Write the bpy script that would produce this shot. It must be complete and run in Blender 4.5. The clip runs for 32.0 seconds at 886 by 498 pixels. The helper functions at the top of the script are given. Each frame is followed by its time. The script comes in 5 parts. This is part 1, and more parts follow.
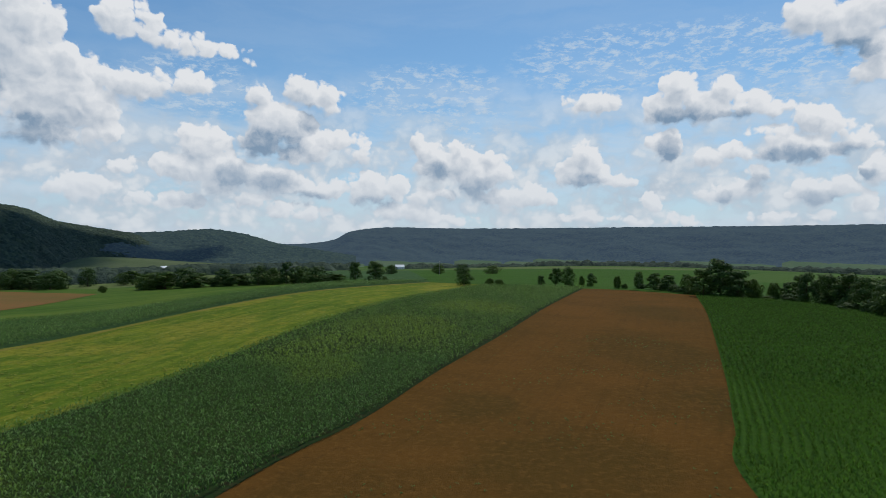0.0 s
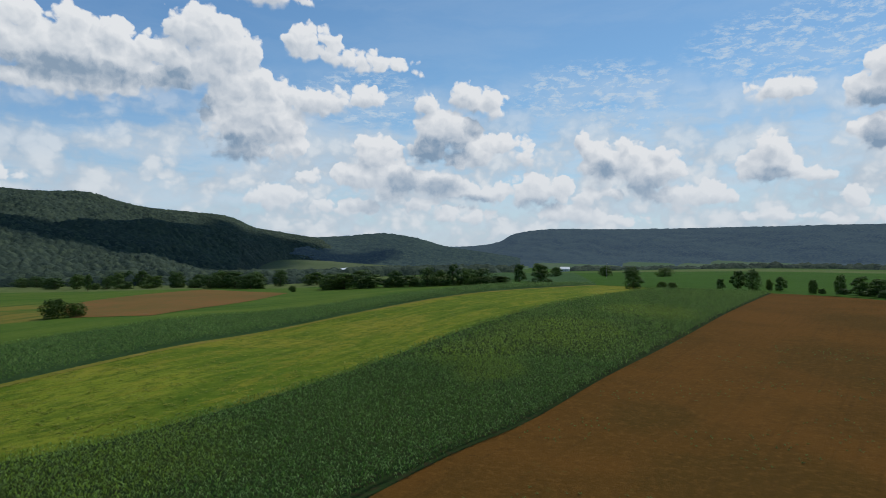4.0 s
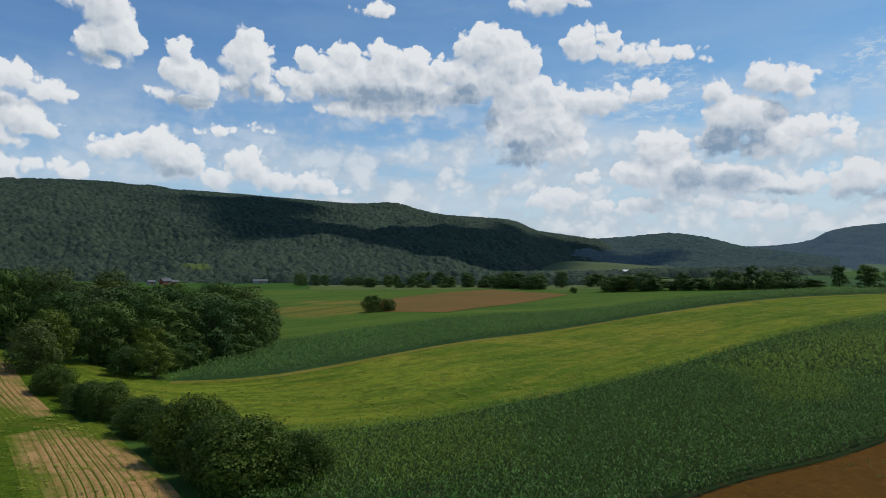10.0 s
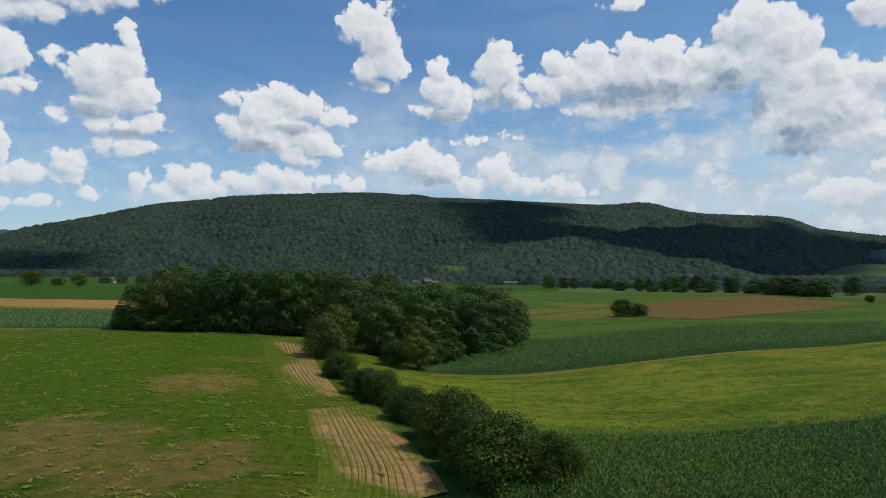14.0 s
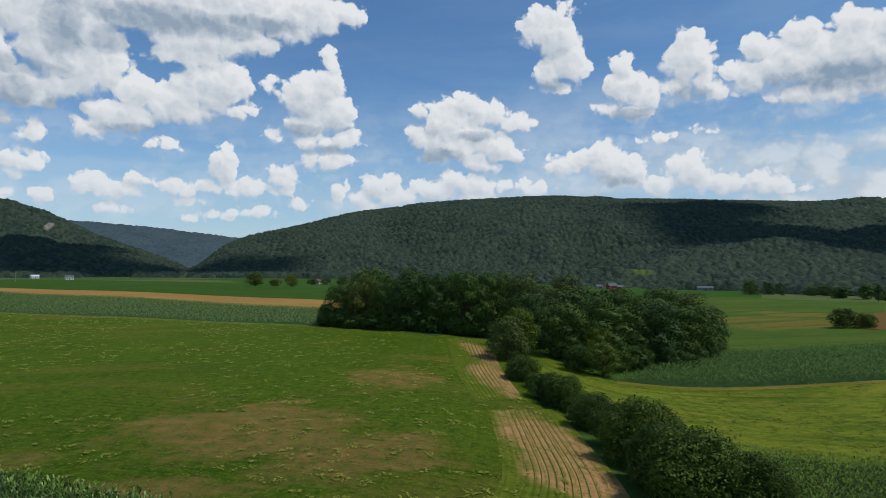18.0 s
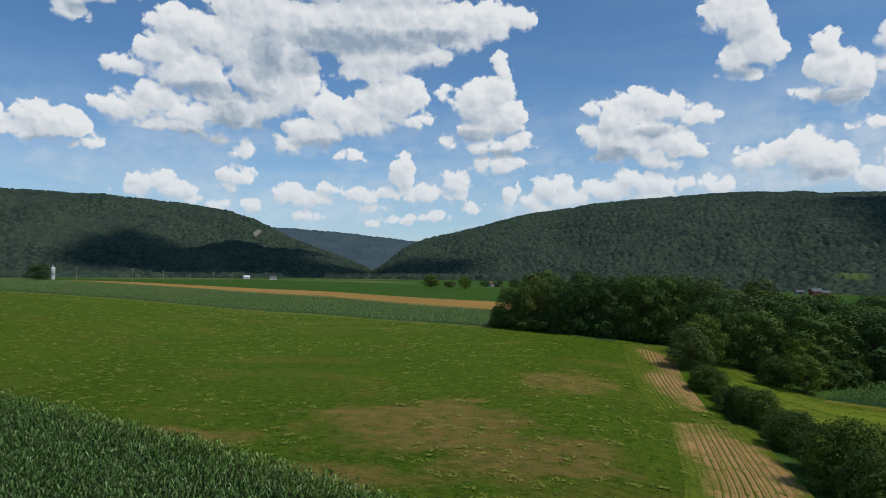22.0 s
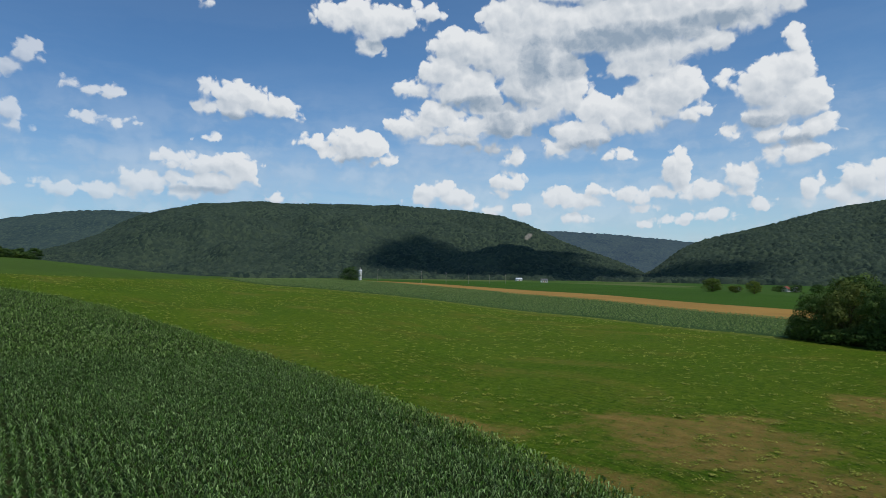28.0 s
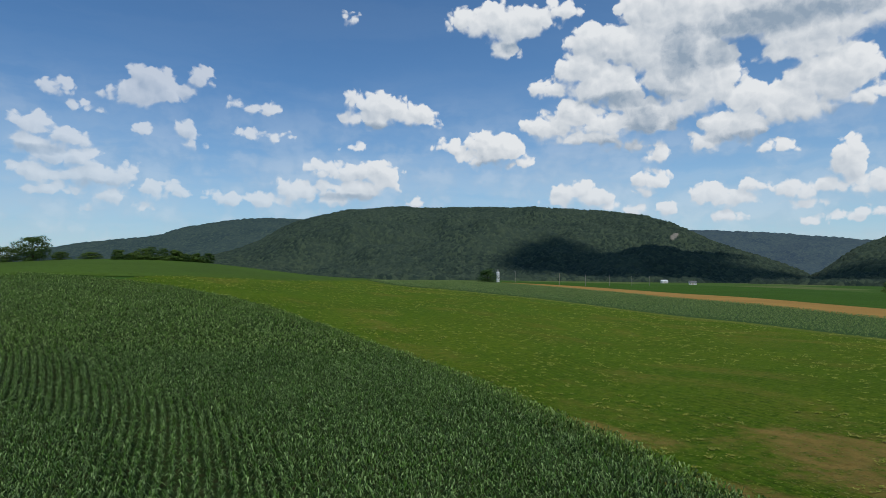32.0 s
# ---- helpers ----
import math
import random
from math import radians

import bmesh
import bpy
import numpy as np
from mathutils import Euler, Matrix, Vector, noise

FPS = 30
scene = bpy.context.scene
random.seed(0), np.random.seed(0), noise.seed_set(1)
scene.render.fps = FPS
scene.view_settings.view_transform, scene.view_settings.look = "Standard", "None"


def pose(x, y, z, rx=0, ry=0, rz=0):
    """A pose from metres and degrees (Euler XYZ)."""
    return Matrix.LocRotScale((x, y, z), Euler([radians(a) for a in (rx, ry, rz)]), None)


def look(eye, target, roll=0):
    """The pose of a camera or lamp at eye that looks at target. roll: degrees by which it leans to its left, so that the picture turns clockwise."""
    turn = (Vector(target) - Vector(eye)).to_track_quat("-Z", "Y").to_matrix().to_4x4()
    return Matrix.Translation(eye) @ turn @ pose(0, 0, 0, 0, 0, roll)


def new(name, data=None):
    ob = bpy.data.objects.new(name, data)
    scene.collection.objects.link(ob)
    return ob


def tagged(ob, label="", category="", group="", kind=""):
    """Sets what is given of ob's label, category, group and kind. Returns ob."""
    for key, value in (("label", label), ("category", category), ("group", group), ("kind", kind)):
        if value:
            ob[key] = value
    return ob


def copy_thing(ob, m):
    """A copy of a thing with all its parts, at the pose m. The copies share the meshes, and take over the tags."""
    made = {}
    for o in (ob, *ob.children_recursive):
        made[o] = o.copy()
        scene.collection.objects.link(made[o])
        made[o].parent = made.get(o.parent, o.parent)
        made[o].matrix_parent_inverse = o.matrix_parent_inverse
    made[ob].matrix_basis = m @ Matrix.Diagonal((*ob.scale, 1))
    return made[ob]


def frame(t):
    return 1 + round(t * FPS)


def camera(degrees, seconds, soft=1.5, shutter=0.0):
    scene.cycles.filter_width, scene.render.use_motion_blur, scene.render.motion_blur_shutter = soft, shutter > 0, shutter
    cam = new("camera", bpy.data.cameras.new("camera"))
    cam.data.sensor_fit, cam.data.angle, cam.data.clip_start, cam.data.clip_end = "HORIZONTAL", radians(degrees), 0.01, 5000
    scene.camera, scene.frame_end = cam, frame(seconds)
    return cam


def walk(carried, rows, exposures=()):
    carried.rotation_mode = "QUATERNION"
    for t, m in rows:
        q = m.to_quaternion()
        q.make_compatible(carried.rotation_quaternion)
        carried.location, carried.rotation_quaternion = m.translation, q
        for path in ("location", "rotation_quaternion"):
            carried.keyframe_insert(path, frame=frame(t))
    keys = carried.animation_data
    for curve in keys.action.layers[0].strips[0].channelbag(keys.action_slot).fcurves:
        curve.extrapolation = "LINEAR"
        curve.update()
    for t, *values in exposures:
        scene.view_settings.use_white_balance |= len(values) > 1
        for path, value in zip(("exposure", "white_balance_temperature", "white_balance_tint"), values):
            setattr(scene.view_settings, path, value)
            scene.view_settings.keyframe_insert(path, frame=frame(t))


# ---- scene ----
# ---- the camera hangs over the fields and turns to its left ----
EYE = 15.0
cam = camera(71.29, 32.0, soft=0.8)
# seconds, yaw, pitch, roll
TURNS = [
    (0, 0.00, 0.93, 0.41), (0.5, 2.43, 0.95, 0.42), (1, 4.61, 0.97, 0.44), (1.5, 6.11, 0.98, 0.46), (2, 7.73, 0.99, 0.50),
    (2.5, 9.60, 1.00, 0.50), (3, 11.34, 1.02, 0.43), (3.5, 13.26, 1.03, 0.35), (5.5, 20.59, 1.04, 0.27), (6, 22.42, 1.05, 0.23),
    (6.5, 24.29, 1.05, 0.20), (7, 27.11, 1.05, 0.18), (7.5, 29.80, 1.05, 0.18), (8, 31.93, 1.05, 0.17), (8.5, 34.00, 1.06, 0.16),
    (9, 36.14, 1.06, 0.15), (9.5, 38.35, 1.07, 0.14), (10, 40.73, 1.08, 0.13), (10.5, 43.41, 1.10, 0.13),
    (11, 46.34, 1.12, 0.13), (11.5, 49.38, 1.14, 0.14), (12, 52.58, 1.16, 0.15), (12.5, 55.44, 1.18, 0.18),
    (13, 58.62, 1.19, 0.19), (13.5, 61.15, 1.22, 0.19), (14, 63.43, 1.25, 0.19), (14.5, 65.57, 1.28, 0.20),
    (15, 67.87, 1.32, 0.22), (15.5, 70.20, 1.38, 0.23), (17.5, 78.17, 1.45, 0.23), (18, 80.16, 1.51, 0.23),
    (18.5, 82.09, 1.55, 0.23), (19, 84.01, 1.58, 0.24), (19.5, 86.02, 1.60, 0.26), (20, 87.86, 1.62, 0.29),
    (20.5, 89.74, 1.64, 0.30), (21, 91.87, 1.65, 0.30), (21.5, 93.96, 1.66, 0.31), (22, 95.97, 1.66, 0.33),
    (22.5, 98.06, 1.67, 0.34), (23, 100.25, 1.67, 0.36), (23.5, 102.35, 1.67, 0.37), (24, 104.44, 1.67, 0.38),
    (24.5, 106.52, 1.68, 0.38), (25, 108.60, 1.69, 0.39), (25.5, 110.69, 1.71, 0.38), (27.5, 118.75, 1.74, 0.37),
    (28, 120.60, 1.76, 0.35), (28.5, 122.44, 1.79, 0.32), (29, 124.34, 1.82, 0.30), (29.5, 126.14, 1.84, 0.29),
    (30, 127.80, 1.85, 0.27), (30.5, 129.49, 1.86, 0.25), (31, 130.90, 1.87, 0.21), (31.5, 132.19, 1.89, 0.19),
    (32, 133.28, 1.89, 0.16),
]
walk(cam, [(t, pose(0, 0, EYE, 90 + pitch, 0, yaw) @ pose(0, 0, 0, 0, 0, roll)) for t, yaw, pitch, roll in TURNS])

# ---- sky and sun ----
SUN_TURN, SUN_HIGH = 25.0, 58.0     # degrees clockwise from +y, and above the horizon
sun = new("sun", bpy.data.lights.new("sun", "SUN"))
sun.data.energy, sun.data.angle, sun.data.color = 5.0, radians(2.6), (1.0, 0.95, 0.87)
SUN_WAY = Vector((math.sin(radians(SUN_TURN)) * math.cos(radians(SUN_HIGH)),
                  math.cos(radians(SUN_TURN)) * math.cos(radians(SUN_HIGH)), math.sin(radians(SUN_HIGH))))
sun.matrix_world = look((0, 0, 400), Vector((0, 0, 400)) - SUN_WAY)
scene.view_settings.exposure = -1.16


class Nodes:
    """Short hand for node trees."""

    def __init__(self, tree):
        self.tree = tree
        tree.nodes.clear()

    def add(self, kind, _sets=None, **links):
        node = self.tree.nodes.new(kind)
        for key, value in (_sets or {}).items():
            setattr(node, key, value)
        for key, value in links.items():
            slot = node.inputs[int(key[1:])] if key[0] == "i" and key[1:].isdigit() else node.inputs[key.replace("_", " ")]
            if isinstance(value, bpy.types.NodeSocket):
                self.tree.links.new(value, slot)
            else:
                slot.default_value = value
        return node

    def math(self, op, a, b=0.0, clamp=False):
        return self.add("ShaderNodeMath", {"operation": op, "use_clamp": clamp}, i0=a, i1=b).outputs[0]

    def vec(self, op, a, b=(0, 0, 0)):
        node = self.add("ShaderNodeVectorMath", {"operation": op}, i0=a, i1=b)
        return node.outputs["Value"] if op in ("LENGTH", "DOT_PRODUCT", "DISTANCE") else node.outputs[0]

    def noise(self, at, scale, detail=4.0, rough=0.55, warp=0.0, normal=True):
        return self.add("ShaderNodeTexNoise", Vector=at, Scale=scale, Detail=detail, Roughness=rough, Distortion=warp).outputs["Fac"]

    def ramp(self, value, lo, hi, a=0.0, b=1.0, smooth=True):
        node = self.add("ShaderNodeMapRange", {"interpolation_type": "SMOOTHSTEP" if smooth else "LINEAR"}, i0=value, i1=lo, i2=hi, i3=a, i4=b)
        return node.outputs[0]

    def mix(self, fac, a, b, how="MIX"):
        node = self.add("ShaderNodeMix", {"data_type": "RGBA", "blend_type": how})
        for k, v in ((0, fac), (6, a), (7, b)):
            if isinstance(v, bpy.types.NodeSocket):
                self.tree.links.new(v, node.inputs[k])
            else:
                node.inputs[k].default_value = (*v, 1.0) if isinstance(v, tuple) and len(v) == 3 else v
        return node.outputs[2]


# ---- cumulus: puffs and grey bases by bearing, height and half sizes, in degrees ----
LONG_HEAP = [
    (52.9, 17.4, 1.3, 1.3), (49.8, 18.1, 1.3, 1.3), (46.4, 18.0, 1.5, 1.4), (43.8, 17.6, 1.7, 1.4), (40.8, 16.9, 2.0, 1.3), (53.7, 15.6, 1.9, 1.3),
    (50.7, 16.0, 2.7, 1.8), (46.6, 16.0, 3.3, 2.1), (42.8, 15.3, 3.4, 1.7), (39.3, 15.3, 2.3, 1.4), (48.4, 13.9, 3.7, 1.2), (55.4, 14.5, 1.6, 0.9),
    (56.8, 14.0, 0.9, 0.3), (43.2, 13.9, 3.4, 0.7), (45.2, 14.4, 5.2, 1.5), (38.8, 16.6, 2.0, 1.7),
]
LONG_HEAP_BASE = [(46.6, 14.7, 6.1, 1.0), (38.8, 14.9, 1.5, 1.1)]
TOWER_SOUTHWEST = [
    (36.8, 19.0, 2.8, 1.9), (34.2, 17.7, 2.1, 2.1), (38.8, 18.9, 1.0, 0.9), (31.6, 14.9, 1.8, 1.5), (34.7, 13.8, 1.8, 1.5), (33.6, 11.9, 3.1, 2.3),
    (30.5, 11.9, 2.6, 2.0), (29.5, 10.2, 1.6, 1.3), (27.4, 14.0, 3.2, 1.2), (23.2, 14.5, 2.6, 1.0), (32.6, 9.9, 3.1, 1.3), (35.7, 16.2, 2.6, 1.9),
    (34.2, 15.1, 2.3, 1.7), (32.1, 12.9, 3.1, 2.0),
]
TOWER_SOUTHWEST_BASE = [(33.9, 9.4, 2.8, 1.3), (36.7, 13.0, 1.1, 1.2)]
LOOSE_BAND = [
    (27.6, 19.3, 2.4, 1.0), (26.9, 18.4, 2.9, 0.9), (23.7, 17.9, 2.6, 0.7), (21.1, 17.4, 2.6, 0.6), (19.0, 17.2, 1.3, 0.6), (30.6, 22.7, 3.2, 1.1),
]
LOOSE_BAND_BASE = []
TWIN_HEAP = [
    (16.7, 14.3, 1.1, 1.1), (12.9, 14.8, 1.5, 1.2), (10.5, 13.8, 1.1, 0.8), (11.7, 14.3, 2.0, 1.1), (15.9, 12.0, 1.8, 1.7), (13.9, 11.7, 2.0, 2.0),
    (16.4, 10.3, 2.0, 1.5), (11.9, 10.1, 1.7, 1.4), (9.5, 10.3, 1.9, 1.1), (7.6, 9.7, 1.3, 1.0), (13.4, 9.2, 2.5, 1.0),
]
TWIN_HEAP_BASE = [(15.9, 9.8, 2.8, 1.4), (12.2, 12.4, 1.2, 1.2)]
STEPPED_HEAP = [
    (2.3, 10.7, 0.8, 1.2), (1.4, 9.7, 1.3, 1.2), (-1.1, 9.8, 1.0, 1.0), (0.5, 8.5, 2.1, 1.6), (-1.9, 8.8, 1.4, 1.3), (-4.3, 9.1, 1.1, 0.9),
    (-5.1, 7.9, 1.3, 1.1), (-3.1, 7.4, 2.4, 1.6), (-0.3, 6.2, 1.2, 0.7), (-3.9, 6.0, 1.5, 1.0), (-7.2, 5.8, 1.4, 1.1), (1.8, 5.8, 1.3, 0.9),
    (-6.1, 4.7, 1.5, 0.5),
]
STEPPED_HEAP_BASE = [(-2.7, 6.1, 2.3, 1.3), (0.5, 8.1, 1.3, 0.8)]
LOW_SOUTH = [
    (21.6, 9.7, 2.3, 1.5), (23.1, 7.4, 2.1, 1.5), (20.0, 7.3, 2.6, 1.8), (15.9, 7.0, 3.0, 1.3), (16.9, 5.2, 2.0, 0.9), (11.0, 6.1, 2.4, 1.0),
    (7.2, 6.3, 1.9, 1.5), (4.4, 6.4, 1.3, 1.2), (30.5, 5.5, 2.4, 1.0), (27.3, 7.4, 1.1, 0.6), (13.4, 4.2, 3.0, 0.8), (3.6, 4.4, 2.6, 1.0),
    (23.7, 4.8, 3.1, 0.8), (0.1, 3.6, 2.5, 0.5),
]
LOW_SOUTH_BASE = [(18.7, 7.1, 1.8, 1.3), (15.4, 6.8, 2.0, 0.9), (12.9, 5.4, 2.5, 0.6), (21.1, 4.8, 2.6, 0.6), (6.3, 5.0, 1.8, 0.7)]
HEAP_SOUTH = [
    (-12.9, 8.9, 1.5, 1.5), (-12.2, 7.7, 1.8, 1.3), (-14.2, 7.4, 1.7, 0.9), (-16.1, 7.1, 1.2, 0.6), (-20.8, 14.3, 1.6, 1.5), (-19.9, 13.0, 1.9, 1.3),
    (-24.2, 14.0, 1.3, 1.3), (-23.1, 12.9, 2.2, 1.4), (-26.6, 12.8, 1.7, 1.0), (-28.4, 12.4, 1.0, 0.7), (-19.9, 9.9, 1.4, 1.4),
    (-13.6, 13.8, 2.2, 1.0), (-6.0, 5.7, 2.1, 0.9), (-8.6, 5.7, 2.1, 0.8), (-13.2, 3.9, 2.0, 0.5),
]
HEAP_SOUTH_BASE = [(-12.9, 7.1, 1.6, 0.8), (-20.1, 9.6, 1.2, 1.4), (-20.8, 12.4, 2.3, 0.7), (-25.3, 12.1, 1.7, 0.5)]
HEAP_SOUTHEAST = [
    (-31.0, 11.1, 1.4, 1.2), (-32.9, 10.4, 1.1, 1.1), (-34.0, 9.5, 1.3, 0.9), (-29.4, 9.9, 2.0, 1.1), (-31.0, 9.1, 2.3, 1.3), (-28.6, 8.8, 1.6, 1.0),
    (-27.4, 10.5, 1.2, 0.7), (-31.0, 18.9, 1.9, 1.6), (-33.3, 17.7, 2.2, 1.8), (-35.1, 16.1, 1.4, 1.4), (-34.9, 14.5, 1.4, 1.2),
    (-34.7, 18.6, 1.8, 1.6),
]
HEAP_SOUTHEAST_BASE = [(-29.4, 8.5, 2.4, 0.8), (-33.2, 8.7, 1.1, 0.6), (-33.3, 16.2, 2.2, 0.7)]
LOW_SOUTHEAST = [
    (-18.5, 5.0, 0.9, 0.8), (-24.0, 5.8, 1.5, 1.0), (-26.1, 6.2, 1.7, 0.9), (-27.4, 7.1, 1.2, 0.9), (-31.0, 5.5, 1.7, 1.1), (-33.2, 5.9, 1.3, 0.9),
    (-34.3, 4.7, 0.9, 0.9), (-23.1, 8.7, 1.3, 0.9), (-25.3, 9.1, 1.7, 0.8), (-35.4, 7.0, 1.4, 1.1), (-19.9, 3.5, 2.8, 0.5), (-29.4, 3.6, 2.4, 0.5),
]
LOW_SOUTHEAST_BASE = [(-27.2, 6.4, 1.2, 0.8), (-31.4, 5.0, 1.6, 0.7), (-24.4, 5.4, 0.7, 0.7), (-34.3, 6.7, 1.1, 0.5)]
SMALL_TOWERS = [
    (70.1, 21.8, 2.3, 1.1), (71.1, 20.6, 1.8, 1.4), (69.6, 20.0, 1.8, 1.8), (68.8, 18.2, 1.5, 1.7), (70.3, 17.2, 1.3, 1.4), (67.8, 17.3, 1.3, 0.9),
    (69.8, 16.0, 1.5, 0.6), (72.4, 21.0, 1.0, 0.5), (63.9, 17.2, 1.0, 1.1), (63.6, 15.5, 2.0, 1.5), (62.0, 14.8, 1.3, 1.2), (64.9, 14.0, 1.3, 0.7),
    (62.6, 13.6, 1.5, 0.9), (58.4, 19.0, 1.1, 1.0), (58.4, 17.3, 2.0, 1.7), (59.4, 15.1, 1.3, 1.1), (57.3, 15.6, 1.1, 1.2),
]
SMALL_TOWERS_BASE = [(70.1, 16.2, 1.5, 0.6), (63.1, 13.3, 1.8, 0.5), (58.3, 14.6, 1.8, 0.7)]
WEST_HEAP = [
    (81.8, 14.1, 1.2, 1.0), (78.1, 14.7, 1.9, 1.0), (80.0, 13.1, 2.5, 1.6), (76.2, 13.7, 1.9, 1.2), (73.3, 12.9, 1.4, 0.7), (82.2, 11.8, 1.1, 1.2),
    (79.5, 10.8, 2.8, 1.4), (75.7, 10.8, 1.9, 1.4), (76.6, 9.5, 1.9, 1.0), (73.8, 10.2, 1.2, 0.7), (81.3, 10.0, 1.3, 0.7), (78.1, 12.1, 2.6, 1.4),
    (80.4, 11.6, 1.8, 1.2),
]
WEST_HEAP_BASE = [(80.8, 10.0, 2.3, 0.7), (77.1, 11.8, 2.1, 0.5)]
OVER_RIDGE = [
    (65.7, 9.5, 2.1, 1.5), (68.7, 9.1, 1.8, 1.0), (63.6, 8.2, 2.1, 1.5), (61.0, 7.2, 1.8, 1.0), (58.3, 8.3, 1.6, 1.3), (56.2, 7.2, 2.1, 1.0),
    (52.6, 7.0, 1.6, 1.0), (51.0, 6.2, 1.3, 0.6), (61.2, 11.2, 1.3, 0.5), (57.5, 11.5, 0.8, 0.4), (46.9, 22.1, 1.8, 0.7), (91.1, 18.3, 0.7, 0.9),
]
OVER_RIDGE_BASE = [(66.2, 7.5, 3.1, 0.6)]
OVER_RIDGE_WEST = [
    (86.0, 7.3, 1.7, 1.0), (84.7, 6.4, 2.1, 0.9), (87.6, 6.0, 1.2, 0.8), (87.0, 5.4, 1.4, 0.6), (78.5, 7.7, 2.3, 1.1), (80.8, 6.9, 2.3, 1.0),
    (75.7, 7.1, 2.4, 0.7), (72.2, 7.0, 2.0, 0.7), (77.1, 6.3, 3.8, 0.6), (89.9, 6.4, 0.6, 1.1), (93.3, 5.4, 0.9, 0.5),
]
OVER_RIDGE_WEST_BASE = []
WEST_TOWER = [
    (91.1, 15.9, 1.8, 1.4), (92.7, 14.8, 2.3, 1.9), (90.1, 13.7, 1.8, 1.7), (92.9, 12.6, 2.3, 1.1), (89.5, 11.4, 1.8, 0.9), (91.6, 11.1, 2.3, 0.9),
    (91.1, 9.6, 2.3, 1.1), (95.2, 11.5, 1.0, 0.5),
]
WEST_TOWER_BASE = [(93.4, 12.1, 1.8, 0.6), (91.1, 10.4, 2.1, 0.5)]
GREAT_HEAP = [
    (118.9, 19.8, 2.6, 1.6), (116.3, 19.3, 2.1, 1.7), (120.4, 17.6, 2.3, 1.7), (123.4, 16.2, 1.7, 0.9), (118.3, 16.3, 3.6, 1.7),
    (114.2, 18.9, 2.6, 2.4), (113.2, 21.7, 3.7, 2.3), (108.9, 20.9, 3.7, 2.3), (104.7, 21.3, 4.7, 2.8), (99.5, 21.4, 4.1, 2.5), (94.9, 21.4, 3.0, 2.0),
    (91.9, 21.8, 2.4, 1.6), (89.1, 21.9, 1.4, 0.9), (96.9, 19.2, 2.0, 1.2), (113.1, 16.5, 2.6, 1.7), (108.9, 16.3, 1.6, 1.2), (104.7, 24.5, 10.5, 1.8),
    (111.0, 18.3, 3.2, 2.4), (110.2, 15.3, 2.4, 1.7), (102.1, 18.9, 4.2, 1.5), (116.2, 14.7, 3.1, 1.2), (112.1, 15.8, 2.4, 2.0),
]
GREAT_HEAP_BASE = [(116.3, 14.9, 3.9, 0.7), (104.2, 20.0, 6.3, 1.1), (107.9, 18.0, 2.4, 1.1), (112.1, 18.2, 1.5, 2.2), (96.9, 20.6, 3.6, 0.6)]
GREAT_HEAP_LOW = [
    (121.4, 13.9, 2.0, 1.4), (123.3, 12.9, 2.5, 1.1), (118.3, 13.1, 3.1, 1.2), (115.2, 13.0, 3.1, 1.4), (112.1, 14.1, 2.1, 1.2),
    (106.3, 13.9, 2.6, 1.4), (107.8, 12.1, 2.6, 1.5), (109.9, 11.0, 1.3, 0.9), (103.6, 13.4, 3.1, 1.5), (101.0, 15.0, 2.9, 1.9),
    (99.5, 15.5, 1.8, 1.7), (99.0, 13.5, 1.5, 0.9), (102.6, 17.5, 3.1, 1.2), (114.1, 10.1, 1.1, 0.6), (119.3, 11.8, 3.6, 0.7), (116.2, 11.2, 2.6, 0.6),
]
GREAT_HEAP_LOW_BASE = [(115.2, 12.9, 1.5, 1.3), (117.8, 10.9, 3.8, 0.7), (99.7, 12.1, 1.8, 0.6), (112.0, 12.3, 1.6, 0.9), (106.2, 11.0, 3.2, 0.5)]
NORTHWEST_HEAPS = [
    (126.9, 21.6, 2.9, 1.3), (128.3, 22.1, 3.8, 1.3), (124.9, 22.0, 2.4, 1.1), (127.3, 19.8, 1.2, 1.0), (122.5, 22.7, 1.5, 0.7),
    (141.1, 15.0, 1.3, 0.9), (139.4, 14.8, 1.9, 1.1), (137.4, 14.5, 1.6, 1.1), (135.9, 14.2, 1.5, 1.0), (139.8, 13.7, 2.5, 0.9),
    (135.1, 13.5, 1.5, 0.5), (132.7, 11.2, 1.2, 0.7), (129.5, 11.4, 1.6, 1.0), (128.1, 10.8, 2.1, 1.4), (130.4, 10.2, 1.8, 0.9),
    (127.2, 9.7, 1.7, 0.6),
]
NORTHWEST_HEAPS_BASE = [(138.6, 13.0, 3.4, 0.4), (128.6, 9.6, 2.1, 0.5), (126.4, 19.9, 1.9, 0.5)]
GAP_SMALL = [
    (121.3, 7.0, 1.8, 0.9), (122.7, 6.2, 1.5, 0.6), (119.5, 6.5, 1.3, 0.8), (117.7, 5.5, 1.3, 0.4), (114.7, 7.9, 1.3, 0.9), (115.4, 7.0, 1.1, 0.5),
    (113.3, 5.4, 1.0, 0.6), (109.9, 6.3, 1.3, 1.0), (108.3, 6.2, 1.8, 0.7), (106.7, 7.1, 1.1, 0.5), (103.1, 6.5, 1.5, 0.7), (100.0, 8.5, 1.3, 1.5),
    (100.0, 6.7, 1.8, 0.8), (99.5, 9.7, 1.0, 0.8), (97.4, 6.7, 1.0, 0.8), (94.7, 7.9, 1.2, 1.1), (94.7, 6.6, 1.2, 0.6), (89.6, 6.5, 0.7, 1.0),
]
GAP_SMALL_BASE = []
